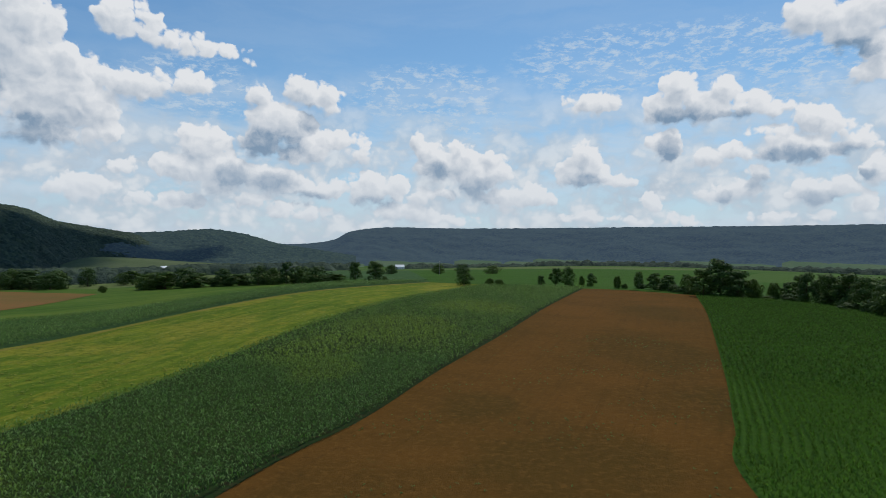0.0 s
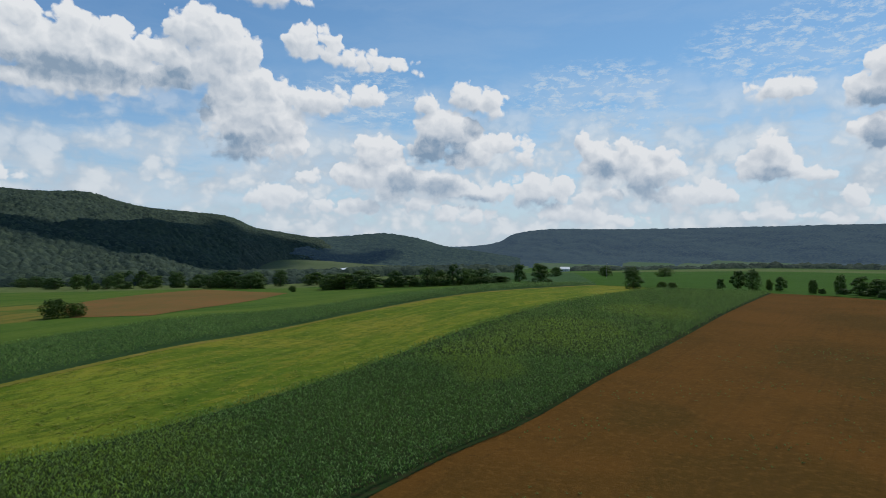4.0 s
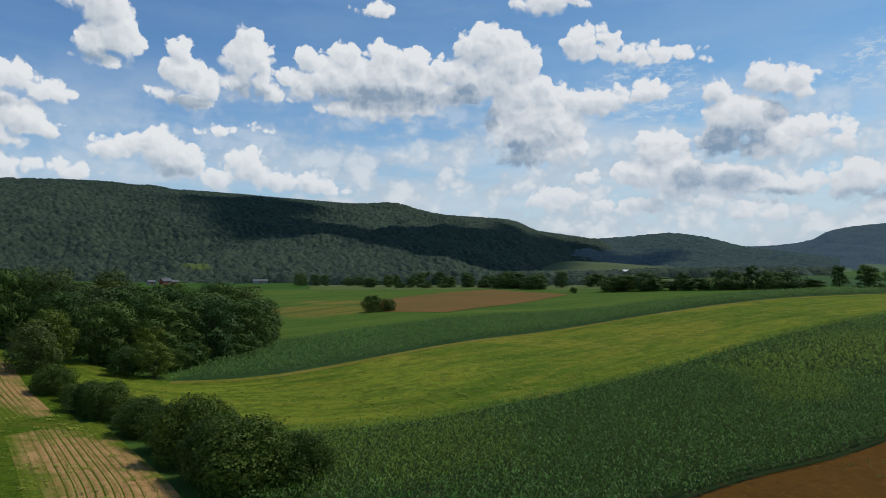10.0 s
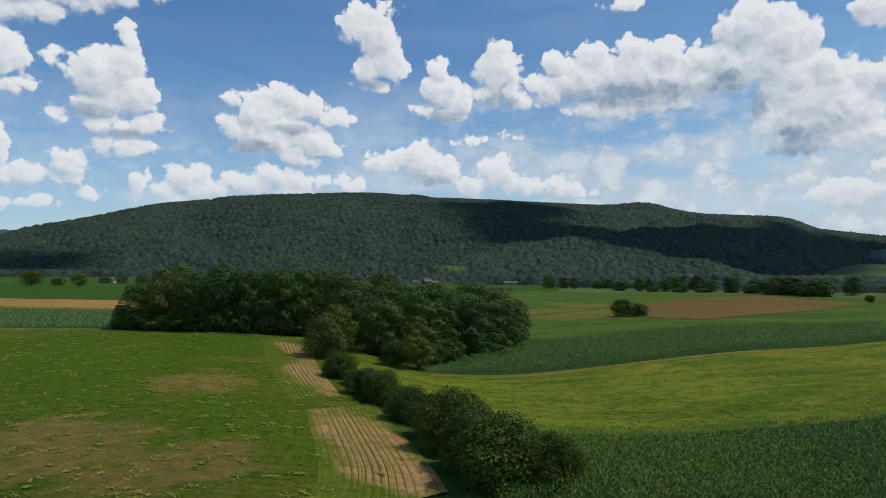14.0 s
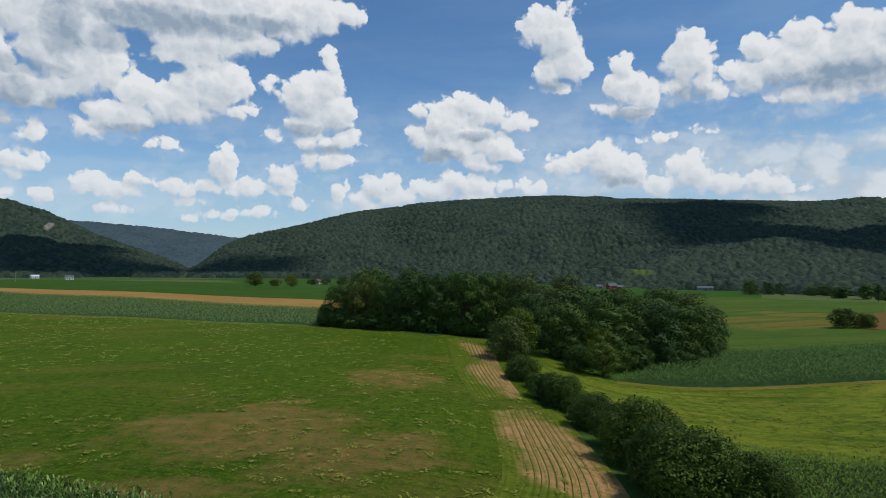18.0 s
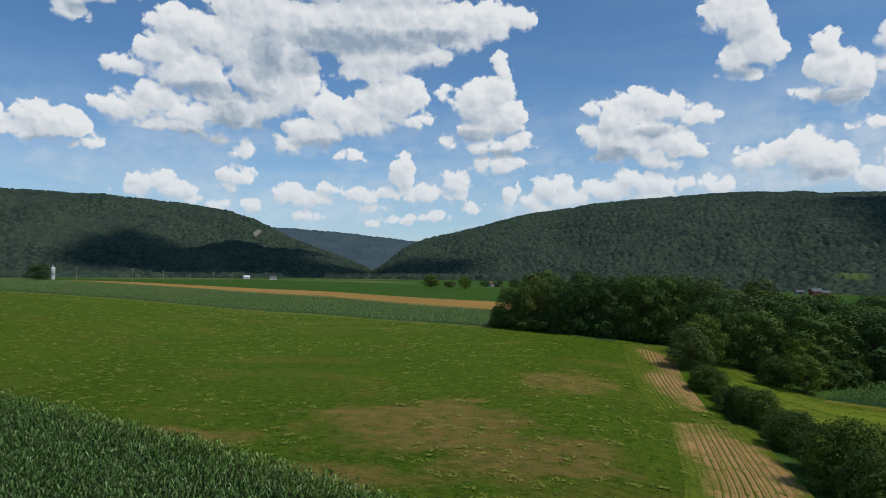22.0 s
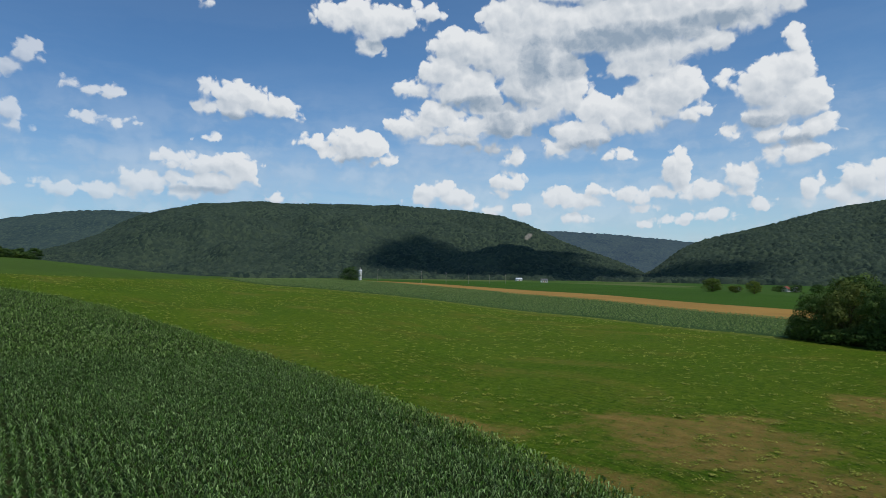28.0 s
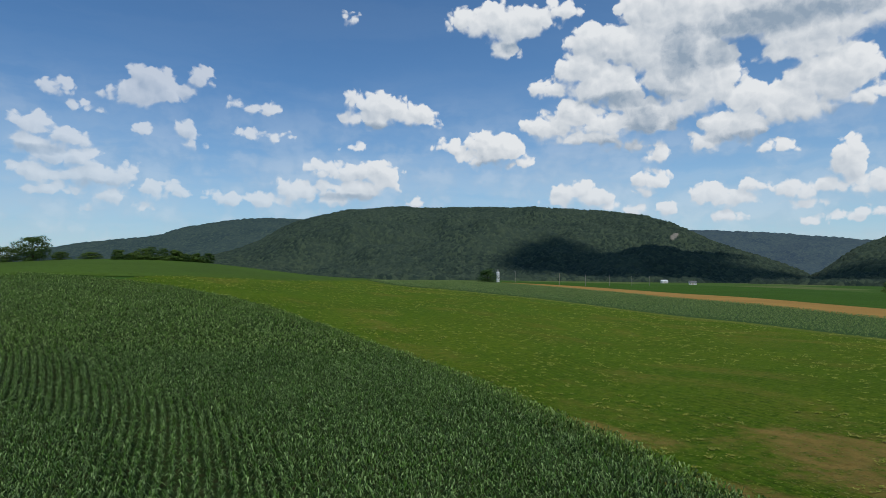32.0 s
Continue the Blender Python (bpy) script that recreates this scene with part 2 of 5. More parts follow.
GAP_SPECKS = [
    (104.7, 10.1, 1.0, 0.5), (96.2, 15.8, 0.8, 0.6), (90.5, 18.0, 0.7, 0.8), (141.8, 11.0, 0.6, 0.3), (136.1, 6.2, 0.7, 0.4), (116.1, 5.3, 1.0, 0.4),
    (108.8, 4.6, 1.6, 0.5), (100.5, 4.1, 2.1, 0.4), (97.4, 4.6, 1.8, 0.5), (103.1, 5.4, 1.3, 0.3),
]
GAP_SPECKS_BASE = []
NORTHWEST_LOW = [
    (139.8, 8.9, 2.1, 1.1), (142.3, 8.8, 1.8, 0.9), (144.9, 9.0, 1.0, 0.8), (138.7, 8.1, 1.3, 1.0), (141.8, 7.3, 3.1, 1.0), (146.8, 7.1, 1.7, 0.9),
    (149.2, 6.1, 2.2, 0.7), (152.5, 6.1, 1.6, 0.7), (143.8, 6.5, 2.5, 0.8), (135.8, 6.2, 0.8, 0.4),
]
NORTHWEST_LOW_BASE = [(141.8, 6.5, 3.6, 0.4)]
NORTHWEST_SMALL = [
    (158.7, 15.5, 1.7, 1.2), (159.9, 14.2, 2.1, 1.1), (157.6, 14.5, 1.5, 1.0), (155.0, 16.2, 1.1, 0.8), (155.9, 15.2, 0.7, 0.5),
    (165.4, 14.1, 1.1, 0.6), (163.7, 12.9, 1.0, 0.3), (150.8, 14.1, 2.1, 0.5), (149.3, 14.0, 1.4, 0.4), (149.8, 11.8, 1.9, 0.4),
    (156.0, 11.9, 0.8, 0.8), (155.4, 10.9, 0.8, 0.6), (159.3, 11.5, 0.6, 0.5), (141.3, 11.1, 0.6, 0.3), (141.9, 22.2, 0.7, 0.6),
]
NORTHWEST_SMALL_BASE = []
NORTH_LOW = [
    (167.0, 11.1, 1.4, 0.8), (164.8, 10.5, 1.5, 0.8), (167.3, 9.6, 1.4, 0.9), (165.9, 8.9, 1.8, 0.9), (163.6, 8.9, 1.5, 0.7), (166.9, 7.5, 1.6, 0.8),
    (162.4, 7.5, 2.0, 1.0), (160.8, 8.0, 1.0, 0.7), (164.0, 7.3, 1.1, 0.5), (161.6, 5.9, 1.2, 0.7), (157.9, 6.6, 1.7, 0.7), (159.6, 5.1, 0.9, 0.4),
    (163.9, 5.0, 0.6, 0.3), (165.8, 6.3, 2.2, 0.5),
]
NORTH_LOW_BASE = [(166.6, 9.2, 1.8, 0.4), (162.8, 6.8, 1.9, 0.4)]
RIPPLES = [(-15.1, 17.3, 7.8, 2.6), (-23.1, 17.5, 7.6, 2.2), (1.4, 14.8, 6.8, 2.5), (-1.8, 12.6, 4.2, 2.3), (-31.4, 14.7, 5.8, 2.5), (22.7, 14.5, 5.4, 2.3), (24.0, 6.0, 7.0, 2.8)]
PUFFS = (LONG_HEAP + TOWER_SOUTHWEST + LOOSE_BAND + TWIN_HEAP + STEPPED_HEAP + LOW_SOUTH + HEAP_SOUTH
         + HEAP_SOUTHEAST + LOW_SOUTHEAST + SMALL_TOWERS + WEST_HEAP + OVER_RIDGE + OVER_RIDGE_WEST + WEST_TOWER
         + GREAT_HEAP + GREAT_HEAP_LOW + NORTHWEST_HEAPS + GAP_SMALL + GAP_SPECKS + NORTHWEST_LOW + NORTHWEST_SMALL
         + NORTH_LOW)
BASES = (LONG_HEAP_BASE + TOWER_SOUTHWEST_BASE + LOOSE_BAND_BASE + TWIN_HEAP_BASE + STEPPED_HEAP_BASE + LOW_SOUTH_BASE + HEAP_SOUTH_BASE
         + HEAP_SOUTHEAST_BASE + LOW_SOUTHEAST_BASE + SMALL_TOWERS_BASE + WEST_HEAP_BASE + OVER_RIDGE_BASE + OVER_RIDGE_WEST_BASE + WEST_TOWER_BASE
         + GREAT_HEAP_BASE + GREAT_HEAP_LOW_BASE + NORTHWEST_HEAPS_BASE + GAP_SMALL_BASE + GAP_SPECKS_BASE + NORTHWEST_LOW_BASE + NORTHWEST_SMALL_BASE
         + NORTH_LOW_BASE)

world = bpy.data.worlds.new("sky")
scene.world = world
world.use_nodes = True
world.cycles.sampling_method, world.cycles.sample_map_resolution = "MANUAL", 256
W = Nodes(world.node_tree)
air = W.add("ShaderNodeTexSky", {"sky_type": "NISHITA", "sun_disc": False, "sun_elevation": radians(SUN_HIGH), "sun_rotation": radians(SUN_TURN),
                                 "air_density": 1.0, "dust_density": 0.2, "ozone_density": 3.0})
way = W.add("ShaderNodeSeparateXYZ", Vector=W.add("ShaderNodeTexCoord").outputs["Generated"])
bearing = W.math("MULTIPLY", W.math("ARCTAN2", W.math("MULTIPLY", way.outputs[0], -1.0), way.outputs[1]), 57.2958)
height = W.math("MULTIPLY", W.math("ARCSINE", way.outputs[2]), 57.2958)
plain_spot = W.add("ShaderNodeCombineXYZ", X=bearing, Y=height).outputs[0]
stir = W.add("ShaderNodeTexNoise", Vector=plain_spot, Scale=0.7, Detail=3.0).outputs["Color"]
spot = W.vec("ADD", plain_spot, W.vec("MULTIPLY", W.vec("SUBTRACT", stir, (0.5, 0.5, 0.5)), (1.1, 0.9, 0.0)))
south = W.ramp(bearing, 10.0, 75.0, 1.0, 0.0)


def billow(at, scale, detail):
    """Rounded heads with creases between them."""
    return W.add("ShaderNodeTexVoronoi", {"voronoi_dimensions": "2D", "feature": "SMOOTH_F1"}, Vector=at, Scale=scale, Detail=detail, Roughness=0.5, Lacunarity=2.3, Smoothness=0.25).outputs["Distance"]


def spot_group(name, spots, soft):
    """A node group: how deep inside the ovals a spot lies, in degrees (below 0 outside); or, soft, from 1 in their middle to 0."""
    tree = bpy.data.node_groups.new(name, "ShaderNodeTree")
    tree.interface.new_socket("at", in_out="INPUT", socket_type="NodeSocketVector")
    tree.interface.new_socket("deep", in_out="OUTPUT", socket_type="NodeSocketFloat")
    g = Nodes(tree)
    at, out = g.add("NodeGroupInput").outputs[0], None
    for b, h, w, t in spots:
        k = 0.75 if soft else 0.86
        r = 1.0 if soft else 0.5 * min(w, t, 1.8)
        q = g.add("ShaderNodeVectorMath", {"operation": "MULTIPLY_ADD"}, i0=at, i1=(k / w, k / t, 0), i2=(-k * b / w, -k * h / t, 0)).outputs[0]
        f = g.add("ShaderNodeMath", {"operation": "MULTIPLY_ADD"}, i0=g.vec("DOT_PRODUCT", q, q), i1=-r, i2=r).outputs[0]
        out = f if out is None else g.add("ShaderNodeMath", {"operation": "SMOOTH_MAX"}, i0=out, i1=f, i2=0.2).outputs[0]
    g.add("NodeGroupOutput", i0=g.math("MAXIMUM", out, 0.0) if soft else out)
    return tree


def inside(tree, at):
    return W.add("ShaderNodeGroup", {"node_tree": tree}, i0=at).outputs[0]


# heads and their slope towards the sun, wisps, thin high sheets and the white air over the horizon
TO_SUN = (-0.16, 0.30, 0)
lump = billow(spot, 0.60, 1.6)
fine = W.noise(spot, 1.3, 5.0, 0.6)
smooth_lump = billow(spot, 0.60, 0.6)
relief = W.math("SUBTRACT", smooth_lump, billow(W.vec("ADD", spot, TO_SUN), 0.60, 0.6))
streak = W.ramp(W.noise(W.vec("MULTIPLY", spot, (0.05, 0.30, 0.0)), 1.0, 6.0, 0.6, 0.4), 0.36, 0.66)
ripple = W.ramp(W.noise(W.vec("MULTIPLY", plain_spot, (0.70, 1.7, 0.0)), 1.0, 6.0, 0.7, 0.2), 0.44, 0.64)
ripple = W.math("MULTIPLY", ripple, W.ramp(inside(spot_group("ripples", RIPPLES, True), spot), 0.0, 0.7))
low_air = W.ramp(height, 7.0, 19.0, 1.0, 0.12)
veil = W.math("MULTIPLY", W.math("MULTIPLY", streak, low_air), W.ramp(bearing, 30.0, 100.0, 0.85, 0.22))
veil = W.math("MAXIMUM", veil, W.math("MULTIPLY", ripple, 0.70), True)
haze = W.math("MULTIPLY", W.ramp(height, -4.0, 17.0, 1.0, 0.0), W.ramp(bearing, 15.0, 110.0, 1.0, 0.60))
sky = W.vec("MULTIPLY", air.outputs[0], W.mix(south, (0.152, 0.208, 0.244), (0.178, 0.226, 0.234)))
sky = W.mix(W.ramp(bearing, 105.0, 150.0, 0.0, 1.0), sky, W.vec("MULTIPLY", sky, (0.80, 0.86, 0.91)))
sky = W.mix(haze, sky, W.mix(south, (0.96, 1.25, 1.54), (1.14, 1.34, 1.55)))
sky = W.mix(veil, sky, (1.20, 1.42, 1.64))
# soft low cloud along the south
broad = W.noise(W.vec("MULTIPLY", spot, (0.12, 0.26, 0.0)), 1.0, 4.0, 0.55, 0.3)
heads = billow(W.vec("MULTIPLY", spot, (0.8, 1.0, 0.0)), 0.34, 2.0)
bank = W.ramp(W.math("ADD", W.math("SUBTRACT", broad, W.math("MULTIPLY", heads, 0.30)), W.math("MULTIPLY", W.math("SUBTRACT", fine, 0.5), 0.25)), 0.10, 0.42)
bank = W.math("MULTIPLY", bank, W.math("MULTIPLY", W.ramp(bearing, 38.0, 80.0, 0.95, 0.25), W.ramp(height, 7.0, 18.0, 1.0, 0.0)))
bank_lit = W.ramp(W.math("ADD", W.math("MULTIPLY", heads, -0.8), W.math("ADD", broad, W.math("MULTIPLY", fine, 0.4))), -0.05, 0.50)
sky = W.mix(bank, sky, W.mix(bank_lit, (0.98, 1.16, 1.36), (1.46, 1.57, 1.68)))
LIT = W.mix(south, (1.70, 1.76, 1.82), (1.66, 1.71, 1.78))
GREY = W.mix(south, (0.62, 0.80, 1.02), (0.44, 0.66, 0.94))


def cloudy(lo, hi):
    """The sky between two bearings with its cumulus."""
    puffs = [p for p in PUFFS if lo - p[2] - 1.6 < p[0] < hi + p[2] + 1.6]
    bases = [p for p in BASES if lo - p[2] * 1.4 - 0.6 < p[0] < hi + p[2] * 1.4 + 0.6]
    own = W.vec("ADD", spot, (0.0, lo * 1e-6, 0.0))
    heap = spot_group("puffs", puffs, False)
    body = inside(heap, own)
    under = W.math("SUBTRACT", inside(heap, W.vec("ADD", own, (-0.30, 0.70, 0))), body)
    bump = W.math("ADD", W.math("MULTIPLY", W.math("SUBTRACT", 0.72, lump), 0.72), W.math("MULTIPLY", W.math("SUBTRACT", fine, 0.5), 0.45))
    thick = W.math("ADD", body, bump)
    edge = W.ramp(under, -0.05, 0.40, 0.20, 0.70)
    cover = W.add("ShaderNodeMapRange", {"interpolation_type": "SMOOTHSTEP"}, i0=thick, i1=-0.04, i2=edge, i3=0.0, i4=1.0).outputs[0]
    shade = W.math("ADD", W.math("MULTIPLY", under, 0.95), W.math("MULTIPLY", relief, 0.62))
    shade = W.math("ADD", shade, W.math("MULTIPLY", W.math("SUBTRACT", fine, 0.5), 0.36))
    deep = W.math("MULTIPLY", W.ramp(thick, 0.15, 1.1), W.ramp(bearing, 20.0, 80.0, 0.24, 0.20))
    shade = W.math("ADD", W.math("ADD", shade, deep), 0.14)
    if bases:
        grey = W.math("ADD", inside(spot_group("bases", bases, True), own), W.math("MULTIPLY", W.math("SUBTRACT", fine, 0.5), 0.6))
        shade = W.math("ADD", shade, W.ramp(grey, 0.05, 1.0, 0.0, 0.60))
    colour = W.mix(W.ramp(shade, -0.12, 1.0, smooth=False), LIT, GREY)
    colour = W.mix(W.ramp(height, 3.0, 11.0, 0.42, 0.0), colour, W.mix(south, (1.22, 1.42, 1.62), (1.30, 1.45, 1.60)))
    cover = W.math("MULTIPLY", cover, W.ramp(bearing, 134.0, 158.0, 1.0, 0.62))
    return W.add("ShaderNodeBackground", Color=W.mix(cover, sky, colour), Strength=1.0).outputs[0]


whole = W.add("ShaderNodeBackground", Color=sky, Strength=1.0).outputs[0]
STOPS = (-60, -27, -10, 4, 15, 27, 41, 55, 69, 83, 97, 109, 121, 136, 156, 180)
for lo, hi in zip(STOPS, STOPS[1:]):
    here = W.math("MULTIPLY", W.math("GREATER_THAN", bearing, lo), W.math("LESS_THAN", bearing, hi))
    whole = W.add("ShaderNodeMixShader", i0=here, i1=whole, i2=cloudy(lo, hi)).outputs[0]
W.add("ShaderNodeOutputWorld", Surface=whole)

# ---- materials ----
def surface(name, build, rough=0.85, bump=None):
    """A material: build(nodes, place) gives colour, height or None, and bump metres."""
    m = bpy.data.materials.new(name)
    m.use_nodes = True
    n = Nodes(m.node_tree)
    place = n.add("ShaderNodeTexCoord").outputs["Object"]
    colour, height, depth = build(n, place)
    bsdf = n.add("ShaderNodeBsdfPrincipled", Base_Color=colour, Roughness=rough)
    bsdf.inputs["Specular IOR Level"].default_value = 0.02 if rough > 0.8 else 0.3
    if height is not None:
        b = n.add("ShaderNodeBump", Strength=1.0, Distance=depth, Height=height)
        n.tree.links.new(b.outputs[0], bsdf.inputs["Normal"])
    n.add("ShaderNodeOutputMaterial", Surface=bsdf.outputs[0])
    return m


def two_tone(a, b, scale, c=None, fine=1.5, depth=0.15):
    """A build for ground: two colours in broad patches, a third in fine grain."""
    def build(n, at):
        broad = n.ramp(n.noise(at, scale, 5.0, 0.6, 0.4), 0.35, 0.65)
        grain = n.noise(at, fine, 6.0, 0.7)
        col = n.mix(broad, a, b)
        if c:
            col = n.mix(n.ramp(grain, 0.45, 0.75), col, c)
        return col, grain, depth
    return build



def blob(n, at, spots, ragged=0.5, scale=0.12):
    """1 within the given ovals of the plan (x, y, half sizes), with a ragged rim."""
    flat = n.vec("MULTIPLY", at, (1, 1, 0))
    out = None
    for x, y, a, b in spots:
        d = n.vec("LENGTH", n.vec("MULTIPLY", n.vec("SUBTRACT", flat, (x, y, 0)), (1 / a, 1 / b, 0)))
        out = d if out is None else n.math("MINIMUM", out, d)
    rim = n.math("ADD", out, n.math("MULTIPLY", n.math("SUBTRACT", n.noise(at, scale, 6.0, 0.65), 0.5), ragged * 3))
    return n.ramp(rim, 1.15, 0.55)


def foliage(name, a, b, c, broad=0.04, gloss=0.5, thin=0.35, patch=None, shine=0.12, vary=0.35):
    """Leaves: broad patches of two greens, each leaf a little different, thin enough to let light through."""
    m = bpy.data.materials.new(name)
    m.use_nodes = True
    n = Nodes(m.node_tree)
    at = n.add("ShaderNodeTexCoord").outputs["Object"]
    one = n.add("ShaderNodeNewGeometry").outputs["Random Per Island"]
    own = n.add("ShaderNodeObjectInfo").outputs["Random"]
    col = n.mix(n.ramp(n.math("ADD", n.noise(at, broad, 5.0, 0.6, 0.5), n.math("MULTIPLY", n.math("SUBTRACT", own, 0.5), 0.25)), 0.36, 0.64), a, b)
    if patch:
        col = n.mix(blob(n, at, patch[0]), col, patch[1])
    # few leaves go strongly to c; on corn that paints glints
    col = n.mix(n.math("MULTIPLY", n.math("POWER", one, 2.0), 0.95), col, c)
    col = n.mix(1.0, col, n.add("ShaderNodeCombineColor", i0=n.ramp(own, 0, 1, 0.8, 1.25, False), i1=n.ramp(own, 0, 1, 0.85, 1.15, False), i2=1.0).outputs[0], "MULTIPLY")
    other = n.math("FRACT", n.math("MULTIPLY", one, 37.7))
    col = n.mix(1.0, col, n.add("ShaderNodeCombineColor", **{k: n.ramp(other, 0, 1, 1 - vary, 1 + vary, False) for k in ("i0", "i1", "i2")}).outputs[0], "MULTIPLY")
    skin = n.add("ShaderNodeBsdfPrincipled", Base_Color=col, Roughness=gloss)
    skin.inputs["Specular IOR Level"].default_value = shine
    glow = n.add("ShaderNodeBsdfTranslucent", Color=n.mix(0.5, col, (0.12, 0.20, 0.02)))
    both = n.add("ShaderNodeMixShader", i0=thin, i1=skin.outputs[0], i2=glow.outputs[0])
    n.add("ShaderNodeOutputMaterial", Surface=both.outputs[0])
    return m


def meadow_build(n, at):
    flat = n.vec("MULTIPLY", at, (1, 1, 0))
    col = n.mix(n.ramp(n.noise(at, 0.03, 5.0, 0.6, 0.6), 0.35, 0.65), (0.080, 0.146, 0.010), (0.108, 0.163, 0.012))
    col = n.mix(n.ramp(n.noise(flat, 0.8, 9.0, 0.9), 0.46, 0.58), col, (0.040, 0.092, 0.006))
    col = n.mix(n.ramp(n.noise(n.vec("ADD", flat, (31, 7, 0)), 1.1, 9.0, 0.9), 0.51, 0.60, 0.0, 0.8), col, (0.160, 0.215, 0.020))
    col = n.mix(n.ramp(n.noise(n.vec("MULTIPLY", at, (0.5, 0.22, 0)), 1.0, 6.0, 0.7), 0.57, 0.72, 0.0, 0.45), col, (0.17, 0.155, 0.024))
    # drill rows run along the corn's edge
    part_of = n.add("ShaderNodeSeparateXYZ", Vector=flat)
    along = n.math("ADD", n.math("MULTIPLY", part_of.outputs[0], 0.90), n.math("MULTIPLY", part_of.outputs[1], -0.43))
    row = n.math("SINE", n.math("ADD", n.math("MULTIPLY", along, 5.2), n.math("MULTIPLY", n.noise(flat, 0.06, 3.0), 6.0)))
    col = n.mix(n.math("MULTIPLY", n.ramp(row, 0.2, 1.0), n.ramp(n.noise(flat, 0.05, 3.0), 0.42, 0.62, 0.0, 0.55)), col, (0.040, 0.068, 0.006))
    dry = blob(n, at, [(-60, -8, 11, 12), (-83, 8, 9, 6), (-50, 2, 7, 9), (-43, -14, 4, 8), (-52, -30, 3, 11)], 0.9, 0.14)
    ragged = n.ramp(n.noise(flat, 0.55, 9.0, 0.85), 0.38, 0.55)
    straw = n.mix(n.ramp(n.noise(at, 1.1, 8.0, 0.85), 0.42, 0.60), (0.37, 0.235, 0.075), (0.20, 0.140, 0.036))
    col = n.mix(n.math("MULTIPLY", n.math("MULTIPLY", dry, ragged), 0.9), col, straw)
    thin = n.math("MULTIPLY", n.ramp(n.noise(n.vec("MULTIPLY", at, (0.06, 0.035, 0)), 1.0, 5.0, 0.65, 0.5), 0.50, 0.66), ragged)
    col = n.mix(n.math("MULTIPLY", thin, 0.55), col, (0.200, 0.165, 0.034))
    weeds = n.ramp(n.noise(flat, 0.42, 9.0, 0.85), 0.57, 0.63)
    col = n.mix(n.math("MULTIPLY", weeds, 0.7), col, (0.22, 0.255, 0.030))
    return col, n.noise(flat, 1.2, 8.0, 0.8), 0.35


def lie_of(n):
    return n.add("ShaderNodeAttribute", {"attribute_name": "lie"}).outputs["Vector"]


def soil_build(n, at):
    lie = lie_of(n)
    col = n.mix(n.ramp(n.noise(at, 0.05, 5.0, 0.62, 0.5), 0.3, 0.7), (0.128, 0.060, 0.013), (0.090, 0.049, 0.011))
    col = n.mix(n.math("MULTIPLY", blob(n, at, [(33, 95, 12, 22), (10, 46, 9, 8), (30, 62, 6, 14), (52, 150, 10, 24), (4, 62, 5, 7)], 0.9, 0.05), 0.5), col, (0.058, 0.042, 0.010))
    col = n.mix(n.ramp(n.noise(at, 1.3, 9.0, 0.85), 0.47, 0.66, 0.0, 0.8), col, (0.165, 0.080, 0.019))
    col = n.mix(n.ramp(n.noise(n.vec("ADD", at, (5, 9, 0)), 0.9, 9.0, 0.85), 0.53, 0.66, 0.0, 0.7), col, (0.062, 0.036, 0.010))
    drill = n.noise(n.vec("MULTIPLY", lie, (0.03, 1.1, 0)), 1.0, 5.0, 0.65)
    col = n.mix(n.ramp(drill, 0.50, 0.68, 0.0, 0.35), col, (0.074, 0.042, 0.011))
    weeds = n.math("MULTIPLY", n.ramp(n.noise(at, 0.30, 9.0, 0.85), 0.58, 0.68), n.ramp(n.noise(at, 0.04, 3.0), 0.45, 0.6))
    col = n.mix(n.math("MULTIPLY", weeds, 0.55), col, (0.095, 0.105, 0.025))
    return col, n.noise(at, 2.5, 8.0, 0.8), 0.10


def hay_build(n, at):
    lie = lie_of(n)
    col = n.mix(n.ramp(n.noise(at, 0.03, 6.0, 0.65, 0.8), 0.38, 0.62), (0.092, 0.152, 0.013), (0.150, 0.188, 0.018))
    dry = blob(n, at, [(-58, 98, 14, 6), (-45, 118, 9, 20), (-70, 72, 12, 5), (2, 250, 12, 45), (-68, 112, 4, 26), (-52, 175, 5, 30)], 0.8, 0.08)
    col = n.mix(n.math("MULTIPLY", dry, 0.85), col, n.mix(n.ramp(n.noise(at, 0.5, 6.0, 0.7), 0.4, 0.65), (0.265, 0.235, 0.032), (0.17, 0.19, 0.020)))
    col = n.mix(n.math("MULTIPLY", blob(n, at, [(-78, 40, 26, 12), (-56, 50, 13, 13), (-62, 66, 14, 10)], 0.6, 0.07), 0.7), col, (0.215, 0.255, 0.024))
    # mown swaths lie along the strip
    swath = n.noise(n.vec("MULTIPLY", lie, (0.022, 0.42, 0)), 1.0, 6.0, 0.62, 0.3)
    col = n.mix(n.ramp(swath, 0.49, 0.62, 0.0, 0.55), col, (0.058, 0.104, 0.010))
    patch = n.noise(n.vec("MULTIPLY", lie, (0.07, 0.20, 0)), 1.0, 7.0, 0.7, 0.6)
    col = n.mix(n.ramp(patch, 0.52, 0.62, 0.0, 0.75), col, (0.225, 0.215, 0.024))
    col = n.mix(n.ramp(patch, 0.46, 0.38, 0.0, 0.60), col, (0.060, 0.112, 0.011))
    col = n.mix(n.ramp(swath, 0.46, 0.34, 0.0, 0.50), col, (0.235, 0.240, 0.026))
    col = n.mix(n.ramp(n.noise(at, 0.45, 9.0, 0.88), 0.47, 0.60, 0.0, 0.75), col, (0.060, 0.104, 0.010))
    col = n.mix(n.ramp(n.noise(n.vec("ADD", at, (17, 3, 0)), 0.7, 9.0, 0.88), 0.52, 0.63, 0.0, 0.7), col, (0.250, 0.260, 0.034))
